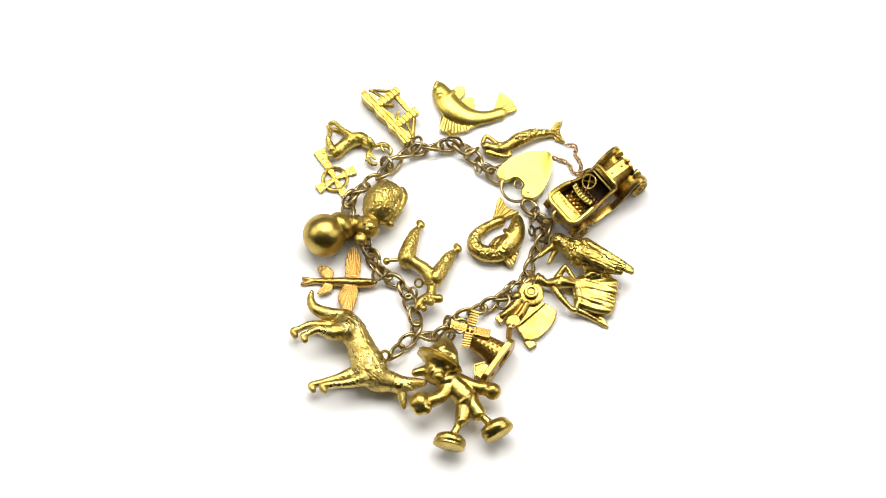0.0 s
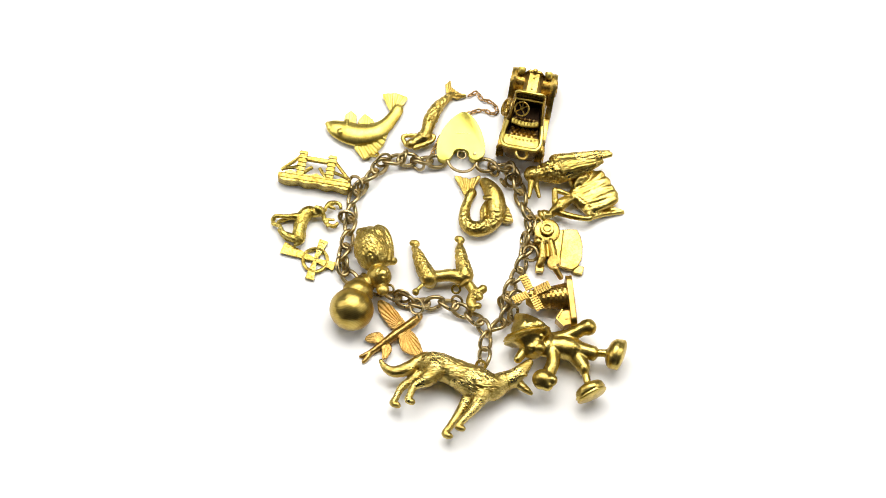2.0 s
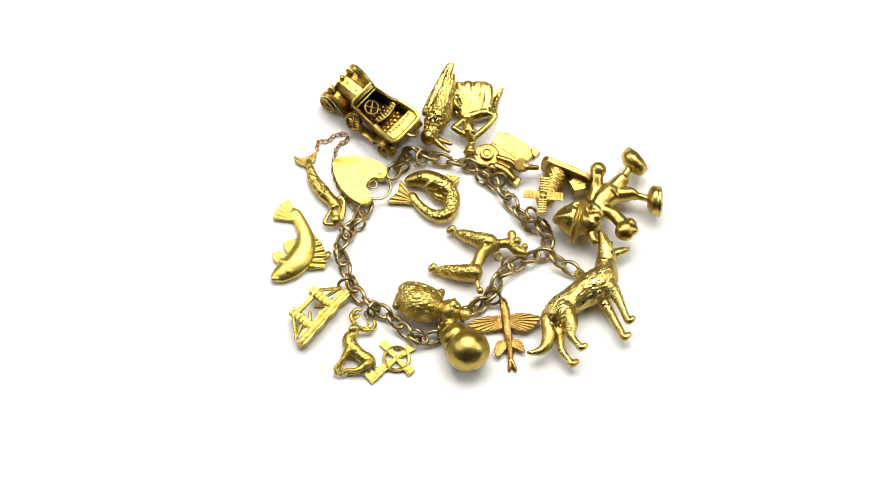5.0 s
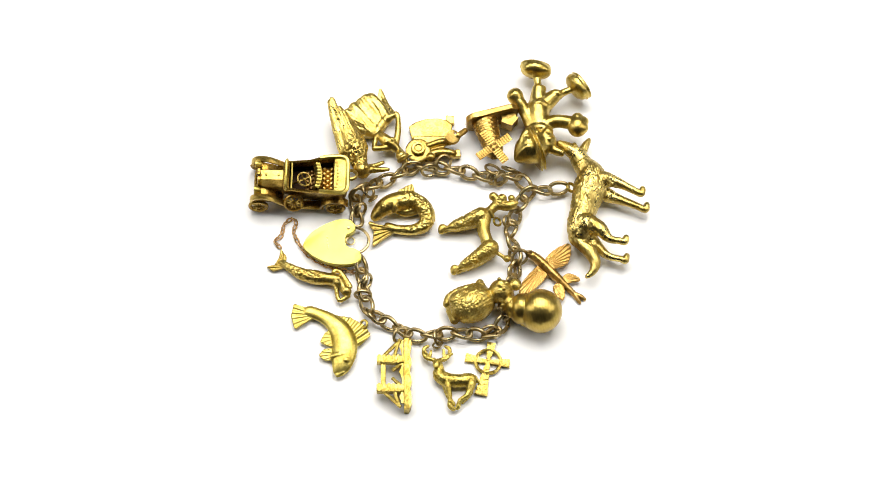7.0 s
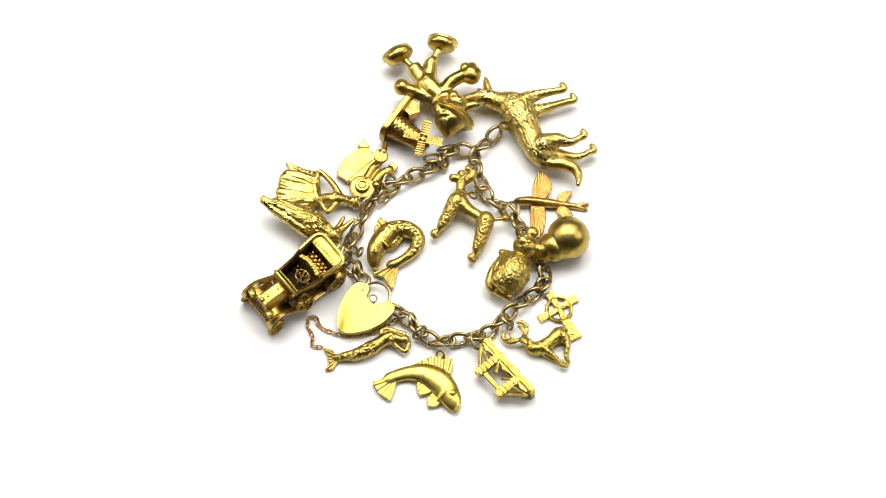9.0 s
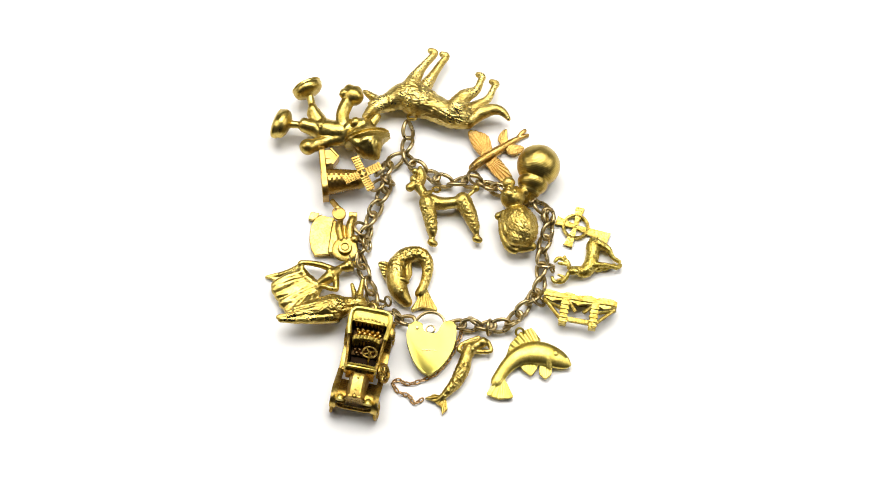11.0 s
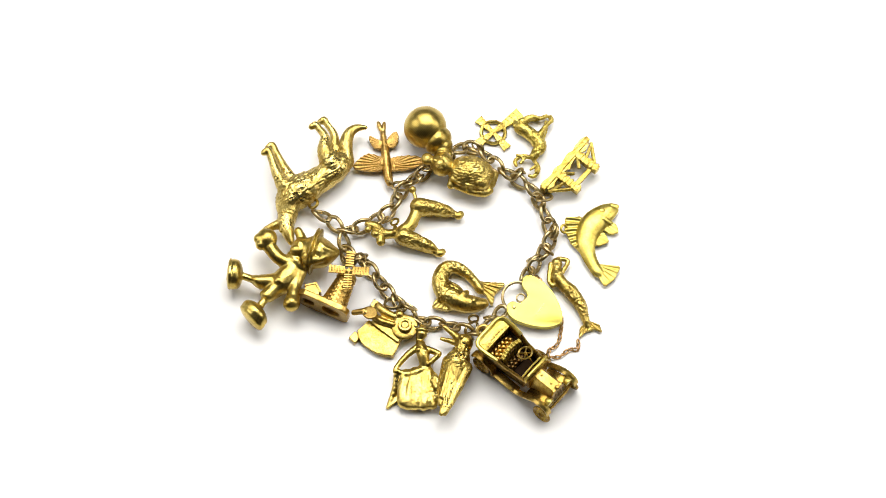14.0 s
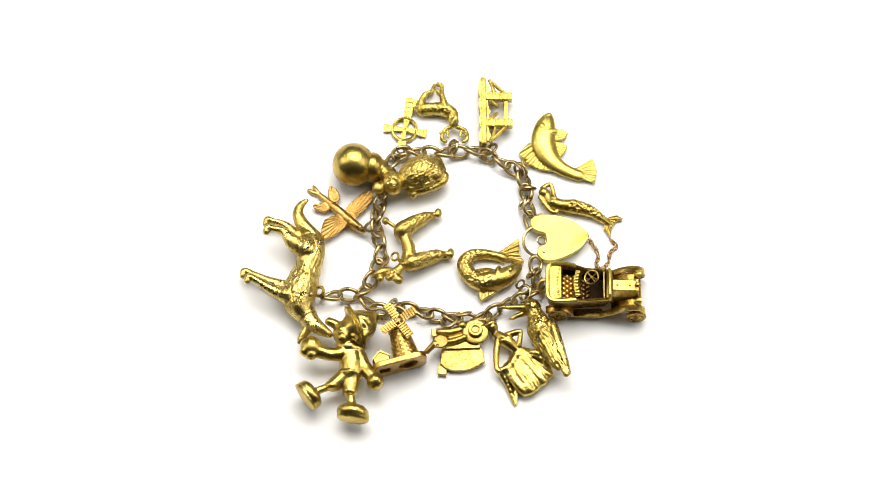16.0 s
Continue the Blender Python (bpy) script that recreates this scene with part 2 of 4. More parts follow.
        for d in range(3):
            u, v = (d + 1) % 3, (d + 2) % 3
            step = np.eye(3, dtype=int)
            first = [slice(0, -1) if e == d else slice(1, -1) for e in range(3)]
            second = [slice(1, None) if e == d else slice(1, -1) for e in range(3)]
            A, B = inside[tuple(first)], inside[tuple(second)]
            for flip, mask in ((False, A & ~B), (True, B & ~A)):
                at = np.argwhere(mask) + (1 - step[d])
                quad = [index[tuple((at - w).T)] for w in (step[u] + step[v], step[v], 0 * step[u], step[u])]
                quad = np.stack(quad[::-1] if flip else quad, 1)
                faces.append(quad[(quad >= 0).all(1)])
        faces = np.concatenate(faces)
        verts[:, 2] *= flat
        if settle:
            verts[:, 2] -= verts[:, 2].min()
        data = bpy.data.meshes.new(name)
        data.from_pydata((verts * MM).tolist(), [], faces.tolist())
        data.polygons.foreach_set("use_smooth", [True] * len(data.polygons))
        data.materials.append(material)
        return data


CHARMS = []


def charm(name, m, label, category, data=None, group="charms on the bracelet"):
    """A top-level thing that turns with the table: one casting, or an Empty for its parts."""
    ob = new(name, data)
    ob.matrix_basis = m
    CHARMS.append(ob)
    return tagged(ob, label, category, group)


def ring_on(thing, centre, R=1.5, r=0.32, tip=60, turn=0, material=None):
    return part("jump_ring", hoop(bmesh.new(), centre, R, r, tip, turn), material or gold_link, thing)


# ---- the table, the turntable and unseen dark walls added to shape reflections ----


def structure(name, bm, material, label):
    return tagged(part(name, bm, material, None, label), kind="structure")


# table lies out of view; its front is cut back to darken reflections
structure("floor", box(bmesh.new(), (-1500, -420, -60), (1500, 1500, -15), bevel=2), white_board, "white table top under the turntable")
# walls added out of view, so that the gold has something dark to reflect
structure("unseen_wall_back", box(bmesh.new(), (-1200, 1150, -15), (1200, 1170, 1600), bevel=0), dark_surround, "unseen dark wall added behind the table to darken reflections")
structure("unseen_wall_left", box(bmesh.new(), (-1220, -300, -15), (-1200, 1150, 1600), bevel=0), dark_surround, "unseen dark wall added beside the table to darken reflections")
structure("unseen_wall_right", box(bmesh.new(), (1200, -300, -15), (1220, 1150, 1600), bevel=0), dark_surround, "unseen dark wall added beside the table to darken reflections")
disc = [(245, -15), (249, -14), (250, -12), (250, -2), (249, -0.6), (247, 0)]
turntable = part("turntable", lathe(bmesh.new(), disc, seg=96), white_board, None)
tagged(turntable, "round matt white display turntable under the bracelet", "turntable")
CHARMS.append(turntable)

# ---- the chain ----


def smooth_path(pts, step, closed=False):
    """Even steps along a smooth curve through the points; returns places and headings."""
    p = [Vector(q) for q in pts]
    n, fine = len(p), []
    for i in range(n if closed else n - 1):
        a, b, c, d = (p[(i + k) % n] if closed else p[min(max(i + k, 0), n - 1)] for k in (-1, 0, 1, 2))
        for j in range(12):
            t = j / 12
            fine.append(0.5 * (2 * b + (c - a) * t + (2 * a - 5 * b + 4 * c - d) * t * t + (3 * b - a - 3 * c + d) * t ** 3))
    fine.append(p[0] if closed else p[-1])
    length = [0.0]
    for a, b in zip(fine, fine[1:]):
        length.append(length[-1] + (b - a).length)
    count = max(1, round(length[-1] / step))
    out, j = [], 0
    for i in range(count):
        s = (i + 0.5) * length[-1] / count
        while length[j + 1] < s:
            j += 1
        t = (s - length[j]) / (length[j + 1] - length[j])
        out.append((fine[j].lerp(fine[j + 1], t), (fine[j + 1] - fine[j]).normalized()))
    return out


def curb_link(long, wide, wire, twist):
    bm = bmesh.new()
    pts = []
    for k in range(22):
        a = k * math.tau / 22
        x, y = math.cos(a), math.sin(a)
        x, y = math.copysign(abs(x) ** 0.92, x), math.copysign(abs(y) ** 0.92, y)
        lean = radians(twist) * x
        pts.append((x * (long / 2 - wire), y * (wide / 2 - wire) * math.cos(lean), y * (wide / 2 - wire) * math.sin(lean)))
    return link_mesh("link", tube(bm, pts, wire, True, 8), gold_link)


def chain(thing, pts, mesh, step, lean, closed=False, wobble=0.0):
    rnd = random.Random(5)
    for i, (at, way) in enumerate(smooth_path(pts, step, closed)):
        roll = (lean if i % 2 else -lean) + rnd.uniform(-wobble, wobble)
        ob = part("link", mesh, None, thing)
        turn = math.degrees(math.atan2(way.y, way.x)) + rnd.uniform(-wobble, wobble) * 0.5
        ob.matrix_basis = pose(at.x * MM, at.y * MM, at.z * MM, roll, 0, turn)


def bracelet():
    thing = charm("bracelet_chain", pose(-0.00032, 0.00170, 0, 0, 0, -136.6), "worn pale gold curb chain of a charm bracelet, looped on white", "bracelet", group="bracelet")
    big = curb_link(7.6, 5.3, 0.67, 26)
    chain(thing, [(-26.81, -3.81, 2.6), (-26.25, -10.29, 2.6), (-25.51, -16.55, 2.6), (-23.68, -22.38, 2.6), (-17.69, -26.84, 2.6), (-9.2, -30.89, 2.6),
                  (-3.76, -30.51, 2.6), (5.3, -30.13, 2.6), (14.35, -30.53, 2.6), (19.53, -25.36, 2.2), (20.91, -18.48, 2.5), (22.51, -11.52, 2.2), (23.88, -5.78, 2.6)], big, 4.85, 38, wobble=10)
    chain(thing, [(23.88, -5.78, 2.6), (23.06, -0.85, 2.6), (21.86, 4.11, 2.6), (23.64, 10.68, 2.6), (26.35, 16.69, 2.6), (28.64, 20.11, 2.6), (23.17, 24.75, 2.6), (17.95, 23.93, 2.6),
                  (11.48, 25.14, 2.6), (5.37, 26.76, 2.6), (0.37, 27.36, 2.6), (-6.12, 28.57, 2.6), (-11.32, 27.15, 2.6), (-17.26, 23.71, 2.6), (-22.82, 21.49, 2.6), (-27.61, 18.07, 2.6),
                  (-28.33, 12.66, 2.6), (-27.76, 7.48, 2.6)], big, 4.85, 38, wobble=12)
    chain(thing, [(29.57, 20.31, 2.6), (33.63, 19.71, 2.6), (40.87, 20.75, 3)], big, 4.85, 38)
    for at, tip, turn in (((-27.98, 17.9, 3), 50, 20), ((-24.29, 19.51, 3), 40, 100), ((18.86, 23.76, 3), 55, 60), ((16.48, 26.82, 3.4), 35, 150), ((-4.28, 26.57, 3), 60, 10), ((0.37, 29.24, 3.4), 25, 40),
                          ((22.15, -9.28, 3), 60, 80), ((24.82, -3.97, 3), 30, 30), ((19.52, -22.39, 3.6), 50, 120), ((14.54, -29.32, 3), 70, 10), ((-14.08, -31.04, 3), 45, 50), ((-23.86, -23.69, 3), 60, 130),
                          ((-26.05, -17.09, 3), 75, 0), ((-24.9, -12.4, 2.6), 60, 60), ((-10.39, 29.32, 3.2), 35, 20), ((22.05, 26.82, 3.4), 60, 160), ((-1.79, -31.81, 3), 55, 90), ((-27.22, 12.49, 3), 60, 40)):
        part("jump_ring", hoop(bmesh.new(), at, 2.2, 0.5, tip, turn, 1.15), gold_link, thing)
    return thing


bracelet()


def safety_chain():
    thing = charm("safety_chain", pose(0.03645, 0.03347, 0, 0, 0, -136.6), "fine copper-coloured safety chain coiled on the white table", "chain", group="bracelet")
    small = curb_link(2.4, 1.6, 0.27, 20)
    small.materials.clear()
    small.materials.append(gold_copper)
    chain(thing, [(-4.17, -2.26, 0.7), (-6.04, 0.31, 0.7), (-4.05, 2.3, 0.7), (-3, 6.28, 0.7), (-0.44, 8.07, 0.7), (0.68, 6.48, 0.7), (-0.02, 3.29, 0.7),
                  (1.87, -0.88, 0.7), (4.66, -4.68, 0.8), (9.26, -7.64, 0.8), (13.3, -9.21, 0.8), (18.8, -10.47, 1), (22.09, -10.12, 1.6)], small, 1.6, 40, wobble=15)


safety_chain()


# ---- charms ----
def padlock():
    thing = charm("heart_padlock", pose(0.02594, 0.02575, 0, 0, 0, 46.9), "polished gold heart-shaped padlock with a ring shackle and faint engraving", "padlock")
    tip = pose(0, 0, 0, 0, 2, 0)
    outline = [(9.71, 0.2), (7.52, -3.23), (3.72, -5.78), (-0.78, -7.5), (-4.11, -7.89), (-6.63, -6.94), (-7.62, -5.09), (-6.78, -3.15), (-4.37, -2.7), (-4.05, -0.35), (-4.11, 1.83),
               (-6.63, 2.58), (-8.56, 4.08), (-8.81, 6.07), (-7.63, 7.37), (-3.58, 7.91), (1.3, 7.02), (5.74, 4.78), (8.36, 2.45)]
    edge = [(p.x, p.y) for p, _ in smooth_path([(*q, 0) for q in outline], 0.5, True)]
    part("body", prism(bmesh.new(), edge, 1.6, 4.4, tip, 0.3), gold_polished, thing)
    part("shackle", hoop(bmesh.new(), (-6.63, -0.71, 3.2), 4.9, 0.5, 8, 0), gold_link, thing, "pale gold ring shackle")
    part("keyhole_ring", hoop(bmesh.new(), (-5.52, -0.5, 3.4), 1.35, 0.28, 6, 0), gold_link, thing)
    part("hinge_pin", lathe(bmesh.new(), [(0.55, -0.2), (0.55, 0.15), (0.4, 0.3)], pose(*(-5.22, -4.73, 4.75))), gold_link, thing)
    bm = bmesh.new()
    for y0, y1, x in ((-2.5, -1.7, 2.0), (-1.5, -0.4, 1.9), (-0.25, 0.7, 1.85), (0.85, 2.2, 1.8)):
        box(bm, (x - 0.2, y0, 4.3), (x + 0.2, y1, 4.46), bevel=0.03)
    part("engraving", bm, gold_copper, thing, "faint engraved marks")


padlock()


def carp():
    thing = charm("fish_charm", pose(0.00041, 0.04849, 0, 0, 0, 128.8), "lemon gold fish charm with ribbed fins and fanned tail", "fish charm")
    c = Cast(0.22, 0.55)
    c.limb((9.34, -0.13, 2.2, 1), (6.16, 0.69, 2.6, 2.4), (0.81, 1.12, 2.8, 3.0), (-4.27, -0.75, 2.7, 2.4), (-7.93, -4.88, 2.4, 1.5), (-10.01, -9.99, 2, 1), (-10.32, -11.84, 1.8, 0.8), k=1.0)
    c.sheet([(-10.18, -10.5), (-11.87, -16.11), (-8.35, -16.51), (-4.77, -15.28), (-8.21, -10.87)], 1.3, 2.1, 0.8, ribs=(*(-9.14, -8.96), 26, 0.22))
    c.sheet([(-8.86, -2.76), (-8.63, 1.62), (-6.47, 6.16), (-3.92, 8.18), (-0.63, 5.56), (-0.43, 3.04), (-3.93, 0.93)], 1.4, 2.2, 0.8, ribs=(*(7.16, -5.7), 52, 0.42))
    c.sheet([(-4.54, -3.47), (-2.85, -5.32), (-0.46, -6.37), (0.52, -4.12), (0.32, -1.6)], 1.4, 2.2, 0.7, ribs=(*(-2.94, 0.65), 30, 0.2))
    c.sheet([(1.82, -1.11), (2.73, -5.37), (4.34, -6.31), (5.37, -4.78), (4.87, -0.85)], 1.4, 2.2, 0.6, ribs=(*(3.23, 0.46), 30, 0.18))
    c.ball((5.47, 1.75, 5.2), (0.9, 0.9, 0.5), k=0.1).ball((5.69, 1.77, 5.8), (0.4, 0.4, 0.3), k=0.1)
    c.limb((4.7, -2.66, 4.2, 0.3), (3.84, 0.53, 5.7, 0.35), (3.29, 3.36, 4.8, 0.3), k=0.15)
    c.limb((10.59, -0.37, 3, 0.35), (9.55, 0.99, 3.6, 0.35), k=0.2)
    c.tool("grain", 2.0, 0.05)
    c.limb((3.3, -2.9, 4.9, 0.2), (2.3, 0.4, 6.4, 0.12), (1.9, 3.2, 5.2, 0.12), k=0.1, cut=True)
    c.limb((9.9, -1.1, 3.4, 0.15), (8.4, -0.6, 4.4, 0.12), k=0.1, cut=True)
    part("body", c.skin("body", gold_lemon, flat=0.52), None, thing)
    ring_on(thing, (-7.16, 6.46, 2.2), 1.25, 0.4, 35, 20, gold_lemon)


carp()


def mermaid():
    c = Cast(0.18, 0.15)
    c.limb((12.91, -1.55, 1.2, 0.6), (9.5, -0.77, 1.6, 1), (5.27, -0.38, 2, 1.6), (0.58, -1.15, 2.2, 1.9), (-2.92, -2.28, 2.3, 1.5), (-5.83, -2.93, 2.4, 1.7), (-7.82, -2.12, 2.4, 1.1), (-9.55, -0.98, 2.4, 1), k=0.8)
    c.sheet([(12.02, -1.16), (12.71, -3.88), (15.3, -5.51), (14.53, -2.61), (14.84, 0.13), (16.65, 1.82), (14.49, 2.12), (12.35, 0.28)], 0.7, 1.3, 0.7, ribs=(*(11.36, -0.61), 20, 0.2))
    c.ball((-10.25, -0.78, 2.6), (1.6, 1.5, 1.5), k=0.4)
    c.limb((-4.3, -3.65, 2.6, 0.6), (-3.8, -5.57, 2.6, 0.5), (-6.15, -5.7, 2.8, 0.5), (-10.75, -2.73, 2.6, 0.6), k=0.3)
    c.limb((-6.16, -1.36, 2.4, 0.6), (-9.34, 2.89, 2.2, 0.5), (-11.37, 0.33, 2.4, 0.6), k=0.3)
    c.ball((-6.35, -3.17, 3.9), 0.7, k=0.3).ball((-6.08, -1.58, 3.8), 0.7, k=0.3)
    c.tool("curls", 0.85, 0.42, zones=[(1.5, -1, 3, 3.4), (6, -0.5, 3, 3.2), (10, -1, 2, 2.6)]).tool("grain", 0.9, 0.08)
    charm("mermaid_charm", pose(0.02107, 0.03872, 0, 0, 0, 18.8), "small gold mermaid figure charm with scaly tail", "figure charm", c.skin("mermaid_charm", gold_scale))


mermaid()


def bridge_charm():
    thing = charm("bridge_charm", pose(-0.01925, 0.04438, 0, 0, 0, -46.7), "lemon gold bridge charm with two towers and slanting cables", "bridge charm")
    thing.scale = (1.22, 1.2, 1.05)
    deck = bmesh.new()
    box(deck, (-10.2, -3.6, 0), (9.4, -2.2, 5.0), bevel=0.2)
    wave = [(-9.9 + k * 0.4, -3.7 - 0.55 * abs(math.sin(k * 0.25 + 0.3 * math.sin(k * 0.4)))) for k in range(48)]
    prism(deck, [(8.9, -3.3), (-9.9, -3.3)] + wave, 0.3, 4.7)
    part("deck", deck, gold_chased, thing)
    arch = []
    for k in range(41):
        x = -8.6 + k * 0.43
        arch.append((x, -0.9 - 0.9 * abs(math.sin(x * 0.45)) ** 0.6))
    part("arches", prism(bmesh.new(), [(8.6, -2.1), (-8.6, -2.1)] + arch, 3.8, 4.8), gold_chased, thing)
    for x in (-4.5, 3.4):
        tower = bmesh.new()
        box(tower, (x - 1.0, -2.4, 2.4), (x + 1.0, 5.0, 5.2), bevel=0.2)
        for k in range(5):
            box(tower, (x - 1.2, -1.0 + k * 1.25, 4.9), (x + 1.2, -0.4 + k * 1.25, 5.5), bevel=0.12)
        part("tower", tower, gold_chased, thing)
    part("walkway", box(bmesh.new(), (-4.4, 2.6, 3.2), (3.4, 3.9, 4.6), bevel=0.2), gold_chased, thing)
    for a, b in (((-4.8, 3.8), (-9.6, -1.4)), ((3.8, 3.8), (9.0, -1.4)), ((-3.9, -1.6), (-1.6, 0.9)), ((2.4, -1.6), (0.4, 0.9)), ((-5.0, 0.4), (-9.4, -1.0)), ((4.2, 0.4), (9.0, -1.0))):
        part("cable", tube(bmesh.new(), [(*a, 4.4), (*b, 4.4)], 0.5), gold_chased, thing)
    ring_on(thing, (12.63, -1.46, 2.4), 1.4, 0.35, 50, 30)


bridge_charm()


def stag():
    c = Cast(0.18, 0.18)
    c.limb((-3.93, 3.5, 2.8, 1), (-4.12, 1.28, 2.6, 1.4), (-1.79, -0.24, 2.6, 1.8), (2.16, -0.62, 2.6, 1.6), (5.77, -0.24, 2.6, 1.8), k=0.9)
    c.limb((-3.93, 3.43, 3, 1), (-4.65, 5.19, 3.4, 1.1), (-5.22, 3.63, 4.6, 0.6), k=0.4)
    c.limb((-5.36, 6.1, 3, 0.5), (-8.35, 7.39, 2.6, 0.48), (-8.9, 10.2, 2.2, 0.42), (-7.6, 11.2, 2.2, 0.35), k=0.2).limb((-7.68, 7.65, 2.4, 0.4), (-8.59, 9.09, 3.2, 0.3), k=0.2).limb((-7.15, 7.01, 2.6, 0.4), (-6.6, 9.23, 2.8, 0.3), k=0.2)
    c.limb((-3.91, 6.1, 3, 0.5), (-1.43, 7.2, 2.6, 0.48), (-0.6, 10.0, 2.2, 0.42), (-1.9, 11.1, 2.2, 0.35), k=0.2).limb((-1.72, 7.65, 2.4, 0.4), (-0.11, 8.2, 3, 0.3), k=0.2).limb((-2.46, 7.01, 2.6, 0.4), (-2.62, 9.62, 2.8, 0.3), k=0.2)
    c.limb((-1.47, -2.11, 3.6, 0.9), (-0.78, -5.83, 3.4, 0.5), (-0.79, -8.96, 2.6, 0.42), (0.48, -9.89, 2, 0.5), k=0.4)
    c.limb((-2.14, -1.42, 1.6, 0.9), (-1.44, -4.7, 1.2, 0.5), (0.52, -8.01, 0.9, 0.42), k=0.4)
    c.limb((6.26, -1.66, 3.4, 1.2), (4.97, -5.38, 3.2, 0.6), (2.64, -7.07, 2.6, 0.45), (1.74, -9.44, 1.8, 0.45), k=0.4)
    c.limb((5.42, -1.42, 1.6, 1.1), (5.76, -4.35, 1.3, 0.55), (3.22, -7.25, 0.9, 0.42), k=0.4)
    c.limb((7.2, 0.38, 3, 0.6), (8.28, -1, 2.6, 0.4), k=0.3)
    thing = charm("stag_charm", pose(-0.03339, 0.03317, 0, 0, 0, -136.7), "bright yellow gold stag charm with branched antlers", "stag charm")
    c.tool("grain", 0.6, 0.2)
    part("body", c.skin("body", gold_stag), None, thing)
    ring_on(thing, (-4.76, 11.56, 2.2), 1.2, 0.35, 60, 10)


stag()


def celtic_cross():
    thing = charm("cross_charm", pose(-0.03756, 0.02059, 0, 0, 0, -56.9), "flat gold ringed cross charm with engraved arms", "cross charm")

    def arm(a, b, w0, w1):
        a, b = Vector(a), Vector(b)
        d = (b - a).normalized()
        s = Vector((-d.y, d.x))
        bm = prism(bmesh.new(), [a - s * w0, b - s * w1, b + s * w1, a + s * w0], 0.5, 1.5, Matrix(), 0.12)
        for k in range(5):
            m = a.lerp(b, 0.25 + 0.15 * k)
            w = (w0 + (w1 - w0) * (0.25 + 0.15 * k)) * 0.75
            tube(bm, [(*(m - s * w - d * 0.4), 1.5), (*(m + d * 0.2), 1.56), (*(m + s * w - d * 0.4), 1.5)], 0.1, seg=5)
        part("arm", bm, gold_chased, thing)
    o = (0, 0)
    arm(o, (6.64, 0), 0.6, 1.5)
    arm(o, (0.23, 7.37), 0.55, 1.5)
    arm(o, (0.65, -6.85), 0.55, 1.5)
    arm(o, (-11.51, 0.46), 0.6, 2.1)
    ring = bmesh.new()
    hoop(ring, (*o, 1.05), 3.95, 0.62, 0, 0, n=40)
    part("ring", ring, gold_chased, thing)
    ring_on(thing, (8.04, 0.06, 1.8), 1.2, 0.32, 70, 90)


celtic_cross()


def sea_shell():
    c = Cast(0.2, 0.2)
    c.ball((-1.22, 0.76, 6.8), (6.7, 6.9, 6.8), k=0.2)
    c.ball((5.13, 0.4, 6.4), (3.6, 4.8, 4.7), k=0.15)
    c.ball((7.69, -0.1, 6), (2.6, 3.5, 3.4), k=0.15)
    c.ball((9.34, -0.53, 5.5), (1.7, 2.3, 2.3), k=0.15)
    c.ball((10.79, -0.64, 5.4), (1.1, 1.4, 1.4), k=0.2)
    c.limb((4.16, 3.71, 2.5, 0.8), (-0.49, 5.27, 2.6, 0.9), k=0.8)
    thing = charm("shell_charm", pose(-0.03798, -0.00183, 0, 0, 0, 38.3), "round satin gold sea snail shell charm with fine spiral lines", "shell charm")
    c.tool("grain", 3.0, 0.12)
    part("body", c.skin("body", gold_shell), None, thing)
    ring_on(thing, (11.49, -0.61, 4.8), 1.6, 0.45, 60, 60)


sea_shell()


def bear():
    c = Cast(0.2, 0.25)
    c.ball((-2.4, -1.5, 5.2), (7.4, 5.8, 5.4), 4, k=0.5)
    c.ball((7.5, -1.28, 6.4), (3.7, 3.8, 3.6), k=0.4)
    c.ball((12.5, -1, 7.4), (1.8, 1.8, 1.2), k=0.3).ball((8.92, -5.74, 7.4), (1.8, 1.8, 1.2), k=0.3)
    c.ball((7.86, 0.03, 9.6), (1.4, 1.3, 0.9), k=0.4).ball((7.89, 1.52, 10.4), 0.4, k=0.1).ball((8.09, -1.89, 10), 0.4, k=0.1).ball((9.6, -0.28, 9.8), 0.4, k=0.1)
    c.limb((2.45, 0, 6, 1.4), (2.54, 4.34, 5, 1.1), k=0.5)
    c.limb((1.6, 3.2, 4.6, 1.3), (-3.4, 4.1, 5.0, 1.1), (-8.0, 3.4, 4.6, 1.2), (-9.8, 1.6, 4.2, 1.1), k=0.35)
    c.limb((2.6, 2.6, 6.6, 0.9), (-1.2, 3.4, 7.2, 0.8), (-4.6, 3.2, 7.4, 0.9), k=0.3)
    c.ball((-6.4, 0.8, 7.2), (2.9, 2.7, 2.2), k=0.35)
    c.limb((-9.38, -0.86, 4, 1.5), (-9.6, -4.15, 4, 1.2), k=0.6)
    thing = charm("bear_charm", pose(-0.02127, 0.00810, 0, 0, 0, -115.7), "chubby textured gold bear charm with round ears, curled up", "bear charm")
    c.tool("hair", 0.5, 0.4, 2.6, 20, zones=[(-3, -2, 6, 7.4)]).tool("grain", 0.6, 0.1)
    part("body", c.skin("body", gold_curl), None, thing)
    ring_on(thing, (11.9, 1.5, 5.5), 1.3, 0.38, 40, 30)


bear()


